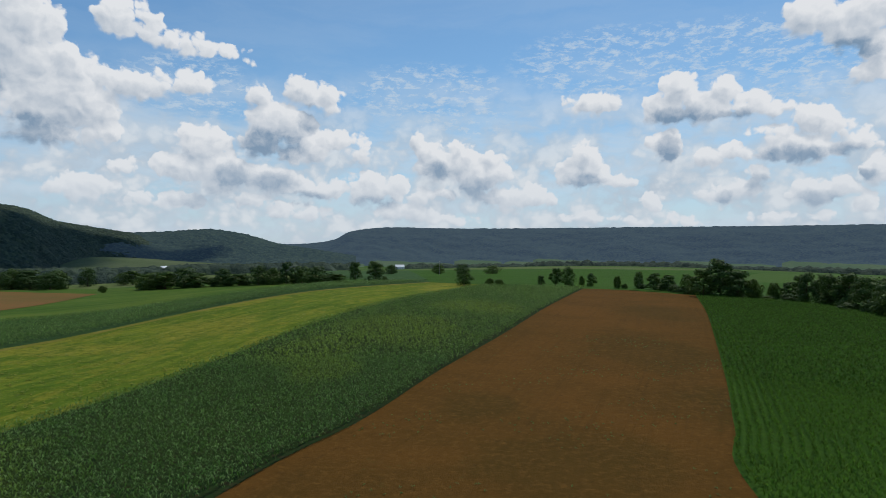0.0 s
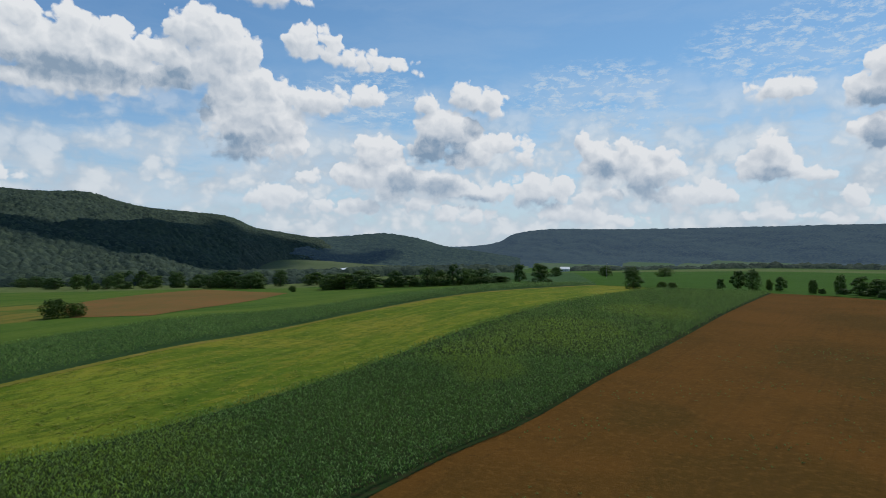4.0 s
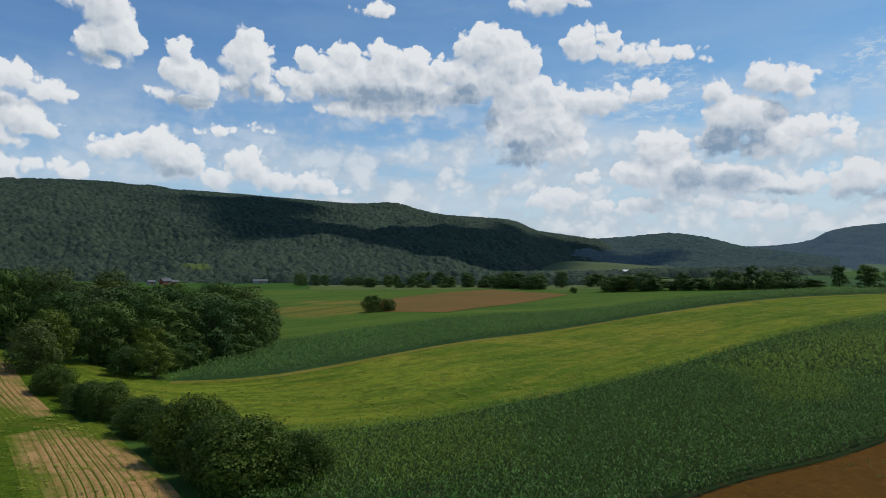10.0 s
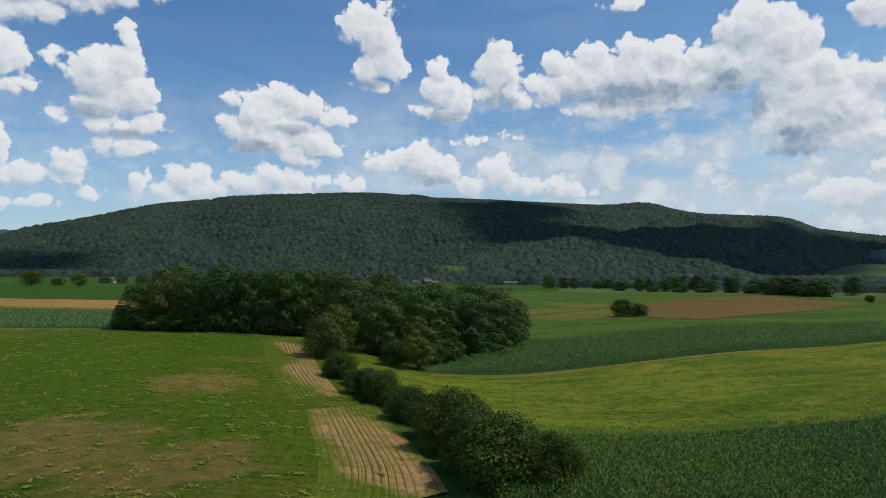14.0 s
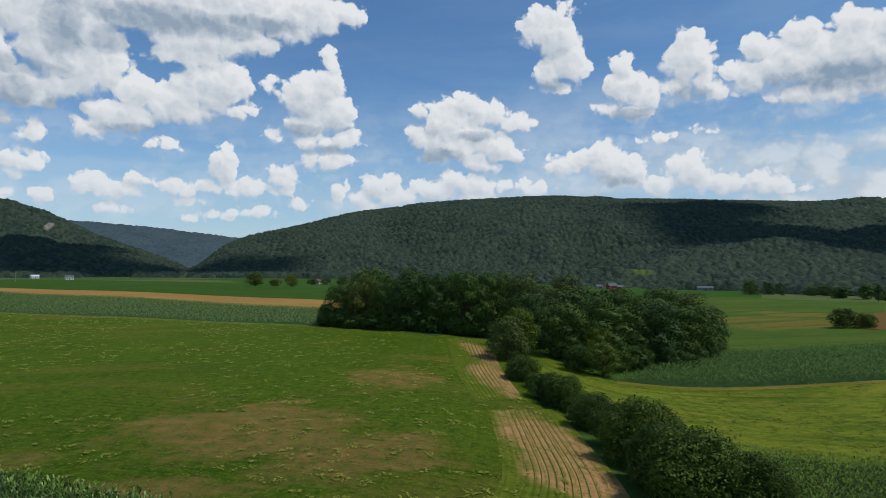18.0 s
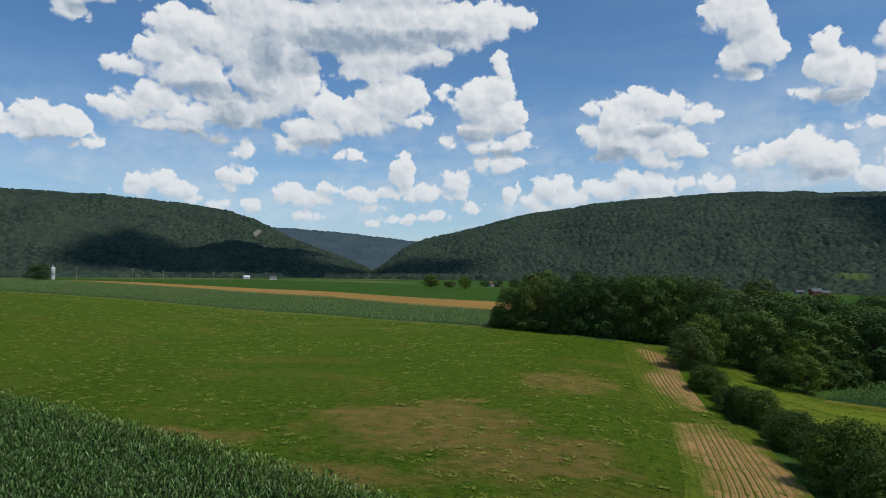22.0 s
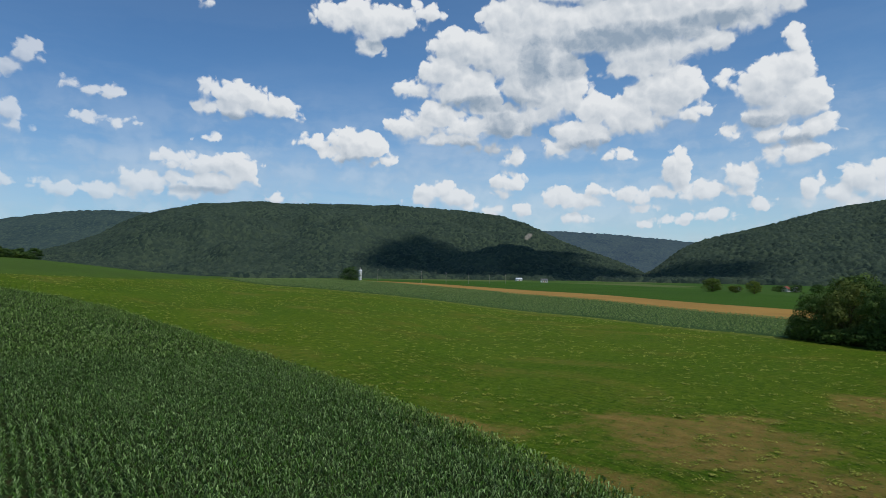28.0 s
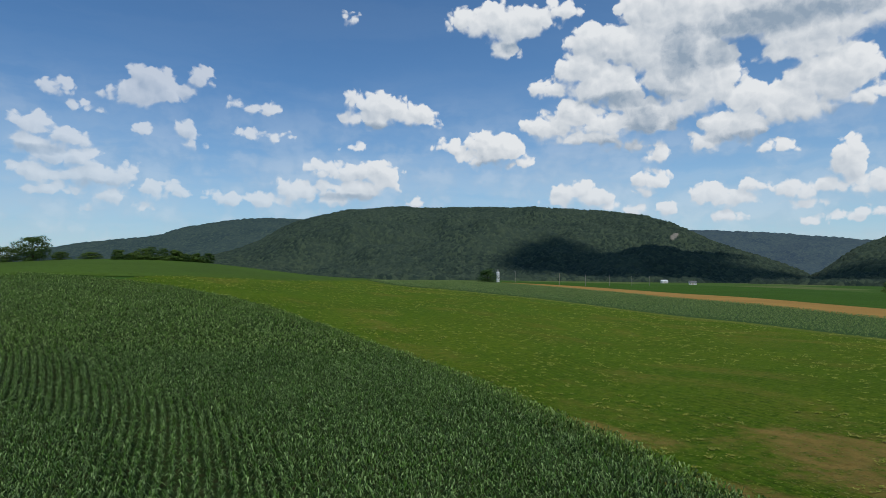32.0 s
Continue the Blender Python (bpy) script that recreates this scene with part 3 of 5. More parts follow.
    return col, n.math("ADD", n.noise(at, 1.4, 6.0, 0.75), swath), 0.22


def far_meadow_build(n, at):
    lie = lie_of(n)
    col = n.mix(n.ramp(n.noise(at, 0.02, 5.0, 0.6, 0.6), 0.38, 0.62), (0.062, 0.122, 0.018), (0.096, 0.146, 0.023))
    col = n.mix(n.math("MULTIPLY", blob(n, at, [(-178, 130, 28, 26), (-205, 165, 30, 12)], 0.8, 0.04), 0.8), col, (0.21, 0.16, 0.035))
    streak = n.noise(n.vec("MULTIPLY", lie, (0.012, 0.16, 0)), 1.0, 6.0, 0.62, 0.3)
    col = n.mix(n.ramp(streak, 0.50, 0.62, 0.0, 0.65), col, (0.048, 0.095, 0.016))
    col = n.mix(n.ramp(streak, 0.45, 0.33, 0.0, 0.5), col, (0.135, 0.165, 0.030))
    col = n.mix(n.ramp(n.noise(at, 0.5, 8.0, 0.8), 0.48, 0.7, 0.0, 0.7), col, (0.055, 0.095, 0.018))
    return col, n.noise(at, 0.6, 6.0, 0.75), 0.3


def patchwork(n, at):
    """Land far off: fields of several greens and straw, some in trees."""
    flat = n.vec("MULTIPLY", at, (1, 1, 0))
    cell = n.add("ShaderNodeTexVoronoi", {"voronoi_dimensions": "2D"}, Vector=n.vec("MULTIPLY", flat, (0.0028, 0.0045, 0)), Scale=1.0).outputs["Color"]
    pick = n.add("ShaderNodeSeparateColor", Color=cell)
    col = n.mix(n.ramp(pick.outputs[0], 0.3, 0.5), (0.045, 0.105, 0.016), (0.07, 0.125, 0.026))
    col = n.mix(n.ramp(pick.outputs[1], 0.72, 0.76), col, (0.12, 0.15, 0.05))
    col = n.mix(n.ramp(n.noise(at, 0.15, 5.0, 0.7), 0.45, 0.75), col, (0.05, 0.09, 0.018))
    return col, n.noise(at, 0.3, 5.0, 0.7), 0.4


GRASS = surface("grass", patchwork)
SOIL = surface("ploughed_soil", soil_build, 0.95)
FAR_SOIL = surface("far_soil", two_tone((0.20, 0.105, 0.035), (0.15, 0.10, 0.03), 0.03, (0.12, 0.11, 0.03), 0.3))
TAN = surface("dry_soil", two_tone((0.37, 0.215, 0.058), (0.31, 0.180, 0.050), 0.03, (0.38, 0.24, 0.08), 1.0))
# ground under corn, its colour darkened to paint the shade between rows
CORN_SHADE_FLOOR = surface("corn_floor", two_tone((0.020, 0.040, 0.012), (0.024, 0.045, 0.012), 0.05, (0.05, 0.035, 0.018), 1.5))
BEAN = surface("green_crop", two_tone((0.050, 0.112, 0.014), (0.042, 0.098, 0.013), 0.02, (0.035, 0.075, 0.010), 0.6, 0.3))
HAY = surface("hay", hay_build)
BLUE_CORN = surface("corn_strip_floor", two_tone((0.048, 0.098, 0.032), (0.058, 0.110, 0.036), 0.03, (0.035, 0.072, 0.024), 0.8, 0.4))
MEADOW = surface("meadow", meadow_build)
FAR_MEADOW = surface("far_meadow", far_meadow_build)
REAR = surface("rear_crop", two_tone((0.070, 0.125, 0.020), (0.060, 0.105, 0.018), 0.02, (0.05, 0.085, 0.014), 0.4, 0.3))
def forest_build(n, at):
    # canopy greens leaned towards blue: haze put into the base colour
    col = n.mix(n.ramp(n.noise(at, 0.006, 6.0, 0.62, 0.6), 0.36, 0.64), (0.022, 0.040, 0.031), (0.039, 0.061, 0.044))
    tree = n.add("ShaderNodeTexVoronoi", Vector=n.vec("MULTIPLY", at, (0.13, 0.13, 0.06)), Scale=1.0)
    col = n.mix(n.math("POWER", n.add("ShaderNodeSeparateColor", Color=tree.outputs["Color"]).outputs[0], 1.7), col, (0.066, 0.093, 0.056))
    col = n.mix(blob(n, at, [(-738, 384, 32, 15)], 0.3, 0.02), col, (0.105, 0.145, 0.040))
    col = n.mix(blob(n, at, [(-1651, -691, 20, 9)], 0.4, 0.03), col, (0.26, 0.24, 0.20))
    top = n.math("SUBTRACT", n.noise(at, 0.25, 4.0, 0.7), tree.outputs["Distance"])
    return col, top, 2.4


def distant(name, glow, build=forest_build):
    """A material for far land, with haze painted on as an even emission."""
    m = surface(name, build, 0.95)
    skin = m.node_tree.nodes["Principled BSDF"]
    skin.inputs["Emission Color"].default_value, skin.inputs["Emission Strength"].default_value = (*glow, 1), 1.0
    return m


FOREST = surface("forest_canopy", forest_build)
FOREST.node_tree.nodes["Principled BSDF"].inputs["Specular IOR Level"].default_value = 0.10
# bluish emission imitates haze; the woods themselves give no light
FOREST_HAZE_GLOW = distant("forest_backdrop", (0.043, 0.065, 0.142))
FOREST_HAZE_GLOW_NEAR = distant("forest_backdrop_near", (0.019, 0.033, 0.066))
# field greens with a bluish emission added as painted haze
FIELD_HAZE_GLOW = distant("field_backdrop", (0.030, 0.055, 0.070), two_tone((0.075, 0.115, 0.045), (0.10, 0.13, 0.055), 0.006, (0.06, 0.09, 0.035), 0.05, 0.5))
BARK = surface("bark", two_tone((0.10, 0.075, 0.05), (0.07, 0.05, 0.035), 1.0, None, 8.0, 0.02))
LEAF = foliage("leaf", (0.036, 0.080, 0.016), (0.054, 0.104, 0.020), (0.085, 0.138, 0.034), 0.25, 0.6, 0.12, vary=0.3)
LEAF_OLIVE = foliage("leaf_olive", (0.058, 0.092, 0.020), (0.076, 0.108, 0.022), (0.105, 0.135, 0.040), 0.25, 0.6, 0.12, vary=0.3)
LEAF_BRIGHT = foliage("leaf_bright", (0.075, 0.125, 0.016), (0.10, 0.155, 0.02), (0.14, 0.185, 0.04), 0.3, 0.55, 0.3)
BUSH_LEAF = foliage("bush_leaf", (0.038, 0.076, 0.012), (0.056, 0.100, 0.016), (0.092, 0.140, 0.028), 0.4, 0.6, 0.2, vary=0.3)
# pale third colour of these two corns: sun glints painted on some leaves
CORN_LEAF = foliage("corn_leaf", (0.040, 0.098, 0.012), (0.056, 0.122, 0.015), (0.250, 0.350, 0.130), 0.05, 0.5, 0.15, None, 0.05, 0.75)
CORN_YOUNG = foliage("corn_young_leaf", (0.040, 0.110, 0.014), (0.058, 0.132, 0.016), (0.165, 0.255, 0.080), 0.05, 0.6, 0.18,
                     ([(-8, 108, 14, 20), (-18, 88, 8, 14), (8, 150, 12, 16), (-40, 36, 17, 13), (-14, 76, 5, 10)], (0.125, 0.205, 0.018)), 0.03, 0.75)
CORN_SUNNY = foliage("corn_sunny_leaf", (0.018, 0.066, 0.006), (0.026, 0.082, 0.007), (0.048, 0.104, 0.012), 0.05, 0.7, 0.25, None, 0.02, 0.6)
BLUE_LEAF = foliage("blue_crop_leaf", (0.080, 0.150, 0.050), (0.098, 0.172, 0.058), (0.180, 0.245, 0.110), 0.04, 0.7, 0.2, None, 0.05)
STRIP_LEAF = foliage("strip_corn_leaf", (0.048, 0.116, 0.026), (0.064, 0.140, 0.030), (0.140, 0.220, 0.070), 0.04, 0.6, 0.2, None, 0.05, 0.6)
WEED_LEAF = foliage("weed_leaf", (0.17, 0.24, 0.028), (0.24, 0.28, 0.036), (0.36, 0.38, 0.10), 0.06, 0.6, 0.25)
TUFT_LEAF = foliage("tuft_leaf", (0.105, 0.175, 0.015), (0.140, 0.195, 0.018), (0.19, 0.22, 0.035), 0.05, 0.6, 0.25,
                    ([(-60, -8, 11, 12), (-83, 8, 9, 7), (-50, 2, 7, 9)], (0.20, 0.14, 0.05)))
HAY_LEAF = foliage("hay_leaf", (0.12, 0.175, 0.016), (0.19, 0.21, 0.018), (0.24, 0.23, 0.03), 0.05, 0.65, 0.2)
GREY_BOARDS = surface("grey_boards", two_tone((0.26, 0.27, 0.26), (0.22, 0.22, 0.21), 0.3, None, 6.0, 0.01), 0.8)
PLASTER = surface("white_boards", two_tone((0.72, 0.72, 0.70), (0.66, 0.66, 0.64), 0.3, None, 6.0, 0.01), 0.6)
ROOF = surface("grey_roof", two_tone((0.16, 0.165, 0.175), (0.13, 0.135, 0.14), 0.3, None, 4.0, 0.01), 0.85)
ROOF_LIGHT = surface("white_metal_roof", two_tone((0.75, 0.76, 0.78), (0.68, 0.70, 0.72), 0.3, None, 4.0, 0.01), 0.4)
BRICK = surface("red_boards", two_tone((0.25, 0.07, 0.045), (0.20, 0.06, 0.04), 0.3, None, 5.0, 0.01), 0.8)
GLASS_DARK = surface("window_glass", two_tone((0.02, 0.025, 0.03), (0.03, 0.035, 0.04), 0.5, None, 1.0, 0.0), 0.1)
CONCRETE = surface("silo_concrete", two_tone((0.62, 0.63, 0.64), (0.55, 0.56, 0.57), 0.4, None, 3.0, 0.01), 0.7)
POLE_WOOD = surface("grey_pole_wood", two_tone((0.30, 0.27, 0.24), (0.24, 0.22, 0.19), 1.0, None, 8.0, 0.01), 0.8)
CLOUD_WHITE = surface("cloud_white", two_tone((0.86, 0.87, 0.88), (0.80, 0.81, 0.83), 0.004, None, 0.02, 1.0), 1.0)
def row_soil_build(n, at):
    col = n.mix(n.ramp(n.noise(at, 1.0, 8.0, 0.8), 0.38, 0.65), (0.46, 0.275, 0.115), (0.30, 0.172, 0.066))
    green = n.mix(n.ramp(n.noise(at, 1.3, 8.0, 0.85), 0.44, 0.62), (0.135, 0.165, 0.018), (0.062, 0.108, 0.008))
    bare = blob(n, at, [(-55, 19.5, 12, 4.6), (-45, 18.5, 7, 4.4), (-86, 22.8, 13, 3.4), (-108, 26, 16, 2.8)], 0.6, 0.30)
    speck = n.ramp(n.noise(n.vec("ADD", at, (3, 1, 0)), 0.8, 9.0, 0.85), 0.56, 0.66, 1.0, 0.25)
    return n.mix(n.math("MULTIPLY", bare, speck), green, col), n.noise(at, 3.0, 6.0, 0.75), 0.06


ROW_SOIL = surface("row_soil", row_soil_build, 0.95)
WEEDY = surface("weedy_verge", two_tone((0.17, 0.20, 0.035), (0.11, 0.15, 0.02), 0.2, (0.07, 0.10, 0.014), 1.0, 0.1))
PALE = surface("pale_field", two_tone((0.085, 0.115, 0.050), (0.11, 0.135, 0.065), 0.01, (0.065, 0.09, 0.04), 0.1, 0.3))
STRAW = surface("straw_verge", two_tone((0.24, 0.20, 0.045), (0.15, 0.16, 0.02), 0.1, (0.10, 0.12, 0.016), 1.0, 0.1))

# ---- the lie of the land: heights by bearing (left of +y) and by distance 40, 80 .. 5120 m ----
BEARINGS = np.array([-45, -15, 10, 35, 60, 85, 110, 135, 160, 185, 250], float)
HEIGHTS = np.array([
    (0, 0, 0, -1, 2, -10, -20, -20), (0, 0.5, 2.5, 3.2, 4, 3, -25, -25), (0, 1, 3.5, 4.5, 2, -8, -20, -22),
    (0, 0, 0, -0.5, -6, -18, -24, -26), (-1, -3, -3, -4, -8, -20, -26, -28), (0, 0, 0, -1, -3, -10, -18, -25),
    (0, 0, 0, 0, -2, -8, -15, -25), (0, 1, 4, 6.5, 4, -6, -12, -20), (0, 2.5, 10, 19, 12, -5, -10, -20),
    (0, 2, 8, 12, 6, -5, -10, -20), (0, 0, 0, 0, 0, -5, -10, -20)], float)


def land(x, y):
    """The ground's height at x, y."""
    x, y = np.asarray(x, float), np.asarray(y, float)
    r, turn = np.hypot(x, y), (np.degrees(np.arctan2(-x, y)) + 80) % 360 - 80
    n = len(BEARINGS)
    ring = np.concatenate([[BEARINGS[-1] - 360], BEARINGS, [BEARINGS[0] + 360]])
    k = np.clip(np.searchsorted(ring, turn, side="right") - 1, 0, n)
    s = (turn - ring[k]) / (ring[k + 1] - ring[k])
    s = s * s * (3 - 2 * s)
    u = np.clip(np.log2(np.maximum(r, 1e-6) / 40), 0, 6.999)
    i = u.astype(int)
    t = u - i
    table = HEIGHTS[np.arange(-1, n + 1) % n]

    def row(k):
        a, b, c, d = (table[k, np.clip(i + j, 0, 7)] for j in (-1, 0, 1, 2))
        return b + 0.5 * t * (c - a + t * (2 * a - 5 * b + 4 * c - d + t * (3 * (b - c) + d - a)))

    return (row(k) * (1 - s) + row(k + 1) * s) * np.clip(r / 40, 0, 1) ** 2


def grid_mesh(name, x, y, z, material, closed=False):
    """A sheet from arrays of rows x columns."""
    rows, cols = x.shape
    me = bpy.data.meshes.new(name)
    at = np.arange(rows * cols).reshape(rows, cols)
    if closed:
        at = np.concatenate([at, at[:, :1]], 1)
    quads = np.stack([at[:-1, :-1], at[:-1, 1:], at[1:, 1:], at[1:, :-1]], -1).reshape(-1, 4)
    me.vertices.add(rows * cols)
    me.vertices.foreach_set("co", np.stack([x, y, z], -1).astype(np.float32).ravel())
    me.loops.add(quads.size)
    me.loops.foreach_set("vertex_index", quads.astype(np.int32).ravel())
    me.polygons.add(len(quads))
    me.polygons.foreach_set("loop_start", np.arange(0, quads.size, 4, dtype=np.int32))
    me.update(calc_edges=True)
    me.polygons.foreach_set("use_smooth", np.ones(len(quads), bool))
    me.materials.append(material)
    return new(name, me)


radii = np.concatenate([[0.01], np.geomspace(4, 5200, 170)])
turns = np.radians(np.arange(0, 360, 1.0))
gx, gy = -radii[:, None] * np.sin(turns), radii[:, None] * np.cos(turns)
ground = tagged(grid_mesh("ground", gx, gy, land(gx, gy) - 0.15, GRASS, True), "rolling green farmland under the fields", "ground", kind="structure")


def smooth_line(points, count):
    """A curve of count points through the given ones, evenly spaced."""
    p = np.array(points, float)
    q = np.concatenate([[2 * p[0] - p[1]], p, [2 * p[-1] - p[-2]]])
    t = np.linspace(0, 1, 12, endpoint=False)[:, None]
    out = [q[k + 1] + 0.5 * t * (q[k + 2] - q[k] + t * (2 * q[k] - 5 * q[k + 1] + 4 * q[k + 2] - q[k + 3] + t * (3 * (q[k + 1] - q[k + 2]) + q[k + 3] - q[k])))
           for k in range(len(p) - 1)]
    line = np.concatenate(out + [p[-1:]])
    run = np.concatenate([[0], np.cumsum(np.hypot(*np.diff(line, axis=0).T))])
    at = np.linspace(0, run[-1], count)
    return np.stack([np.interp(at, run, line[:, 0]), np.interp(at, run, line[:, 1])], -1)


def field(name, side, other, material, label, lift=0.0, rows=120, cols=60, category="field", ridges=0):
    """A sheet of land between two lines of the plan."""
    a, b = smooth_line(side, rows), smooth_line(other, rows)
    s = np.linspace(0, 1, cols)[None, :, None]
    p = a[:, None] * (1 - s) + b[:, None] * s
    z = land(p[..., 0], p[..., 1]) + lift
    if ridges:
        z = z + 0.028 * np.sin(np.pi * s[..., 0]) ** 0.5 * np.cos(6.2832 * ridges * s[..., 0])
    if lift > 0.2:
        z[[0, -1]] -= lift
        z[:, [0, -1]] -= lift
    ob = grid_mesh(name, p[..., 0], p[..., 1], z, material)
    mid = (a + b) / 2
    run = np.concatenate([[0], np.cumsum(np.hypot(*np.diff(mid, axis=0).T))])[:, None] + 0 * s[..., 0]
    lie = np.stack([run, s[..., 0] * np.hypot(*(b - a).T).mean() + 0 * run, 0 * run], -1)
    ob.data.attributes.new("lie", "FLOAT_VECTOR", "POINT").data.foreach_set("vector", lie.astype(np.float32).ravel())
    return tagged(ob, label, category, kind="structure")


SOIL_LEFT = [(-26, -8), (-14, 39), (-7, 57), (0, 80), (13, 117), (30, 170), (60, 262)]
SOIL_RIGHT = [(14, -10), (20, 39), (26, 55), (34, 74), (48, 109), (68, 160), (92, 225)]
BEAN_FAR = [(-62, 36), (-50, 38), (-40, 46), (-36, 59), (-31, 84), (-25, 117), (-12, 175), (19, 272)]
HAY_NEAR = [(-108, 31), (-88, 29), (-62, 36)] + BEAN_FAR[1:]
HAY_FAR = [(-112, 38), (-90, 43), (-82, 59), (-75, 80), (-69, 108), (-61, 147), (-45, 200), (-28, 240), (-6, 288)]
CORN_FAR = [(-118, 76), (-112, 103), (-105, 130), (-86, 165), (-66, 208), (-45, 262), (-12, 300)]
CORN_EDGE = [(-30, 4), (-36, -7), (-41, -16), (-48, -30), (-57, -53), (-65, -88), (-66, -118), (-58, -145), (-50, -168)]
CROP_NEAR = [(-157, -5), (-169, -29), (-192, -68), (-203, -121), (-196, -164), (-212, -232), (-262, -316)]
CROP_FAR = [(-212, 5), (-240, -35), (-305, -108), (-345, -196), (-360, -270), (-380, -350)]
STUBBLE_FAR = [(-260, 20), (-285, -12), (-310, -50), (-385, -136), (-435, -258), (-410, -320)]
MEADOW_FAR = [(-40, 20), (-70, 24), (-126, 29)] + CROP_NEAR
field("bare_field", SOIL_LEFT, SOIL_RIGHT, SOIL, "strip of bare red-brown ploughed soil", 0.03)
field("bean_field", [(-32, 20), (-22, 20)] + SOIL_LEFT[1:], BEAN_FAR, CORN_SHADE_FLOOR, "ground under a strip of dark green corn, darkened as row shade", 0.0)
field("hay_field", HAY_NEAR, HAY_FAR, HAY, "strip of mown yellow-green hay", 0.02)
field("corn_strip", HAY_FAR[1:], CORN_FAR, BLUE_CORN, "strip of blue-green corn between hay and meadow", 0.04)
field("far_meadow", CORN_FAR, [(-330, 160), (-370, 254), (-260, 262), (-200, 290), (-135, 280), (-60, 275)], FAR_MEADOW, "far green meadow with dry patches", 0.0)
field("far_bare_patch", [(-119, 140), (-122, 190), (-132, 237)], [(-142, 136), (-187, 183), (-202, 275)], FAR_SOIL, "bare brown patch in a far meadow", 0.1, 30, 20)
field("meadow", CORN_EDGE, MEADOW_FAR, MEADOW, "green weedy meadow with dry brown patches", 0.0, 160, 80)
field("crop_field", [(-130, 22)] + CROP_NEAR, [(-180, 30)] + CROP_FAR, BLUE_CORN, "strip of blue-green low crop", 0.05)
field("stubble_field", CROP_FAR[:-1], STUBBLE_FAR, TAN, "strip of tan bare stubble", 0.06)
field("plain_field", [(-330, 165), (-285, 90)] + STUBBLE_FAR, [(-560, 300), (-470, 120), (-420, 20), (-450, -8), (-682, -178), (-800, -380), (-600, -520)], BEAN, "wide green field before the mountains", 0.02)
field("rear_field", [(0, -207), (-47, -200), (-69, -182), (-121, -194), (-189, -248), (-262, -318), (-334, -400)], [(-20, -420), (-100, -400), (-200, -420), (-330, -450), (-450, -520)], REAR, "green crop on the rise behind the corn", 0.45)
# this sheet too has the shade between the rows in its colour
field("corn_field", CORN_EDGE, [(-26, -6), (-6, -22), (0, -60), (0, -100), (-5, -150), (-20, -215)], CORN_SHADE_FLOOR, "field of tall dark green corn", 0.05)
field("corn_field_sunny", SOIL_RIGHT, [(60, 0), (80, 40), (100, 90), (112, 150), (118, 190), (92, 225)], BEAN, "ground under bright green corn beside bare soil", 0.02)
ROWS_FAR = [(-70, 16), (-89, 17.5), (-108, 20), (-127, 23)]
ROWS_FAR_TOP = [(-74, 23), (-93, 25.5), (-112, 29), (-130, 32)]
ROWS_NEAR = [(-36, 8), (-44, 12), (-55, 14.5), (-66, 16.5)]
ROWS_NEAR_TOP = [(-39, 20), (-47, 22), (-58, 24), (-70, 26)]
field("row_strip_far", ROWS_FAR, ROWS_FAR_TOP, ROW_SOIL, "sparse crop rows on bare tan soil", 0.02, 60, 73, ridges=12)
field("row_strip_near", ROWS_NEAR, ROWS_NEAR_TOP, ROW_SOIL, "sparse crop rows on bare tan soil beside bushes", 0.02, 60, 97, ridges=16)
field("hay_verge", HAY_FAR[1:], [(x * 0.975, y * 0.975) for x, y in HAY_FAR[1:]], STRAW, "pale straw verge along the corn", 0.06, 120, 4)
field("meadow_verge", CROP_NEAR, [(x * 0.97, y * 0.97) for x, y in CROP_NEAR], WEEDY, "pale weedy verge of the meadow", 0.04, 120, 4)
field("crest_field", [(-6, 290), (40, 268), (92, 240)], [(-40, 700), (120, 760), (330, 640)], BEAN, "green field on the rise beyond the hedgerow", 0.03, 60, 60)
field("crest_field_dark", [(-30, 292), (-20, 291), (-6, 290)], [(-190, 640), (-110, 680), (-40, 700)], BLUE_CORN, "dark green field beyond the hedgerow", 0.05, 30, 60)

# ---- wooded mountains ----
def crowns(x, y, cell, seed):
    """Heights of rounded tree tops, one to a cell of the plan."""
    best = np.full(x.shape, 9.0)
    tall = np.zeros(x.shape)
    cx, cy = np.floor(x / cell), np.floor(y / cell)
    for i in (-1, 0, 1):
        for j in (-1, 0, 1):
            h = np.sin((cx + i) * 127.1 + (cy + j) * 311.7 + seed) * 43758.5453
            g = np.sin((cx + i) * 269.5 + (cy + j) * 183.3 + seed) * 43758.5453
            h, g = h - np.floor(h), g - np.floor(g)
            d = np.hypot(cx + i + h - x / cell, cy + j + g - y / cell)
            near = d < best
            best, tall = np.where(near, d, best), np.where(near, (h * 7.3 + g * 3.1) % 1.0, tall)
    return np.clip(1 - best ** 2, 0, 1) * (0.6 + 0.8 * tall)


def waves(x, y, size, seed, octaves=3):
    """Smooth uneven noise of about -1 to 1."""
    rng = np.random.default_rng(seed)
    out, gain = 0, 1.0
    for _ in range(octaves):
        for _ in range(4):
            a, ph = rng.uniform(0, 6.28, 2)
            k = 6.28 / (size * rng.uniform(0.7, 1.5))
            out = out + gain * 0.35 * np.sin(k * (x * math.cos(a) + y * math.sin(a)) + ph + 0.8 * np.sin(k * 0.6 * (y * math.cos(a) - x * math.sin(a))))
        size, gain = size / 2.1, gain * 0.5
    return out


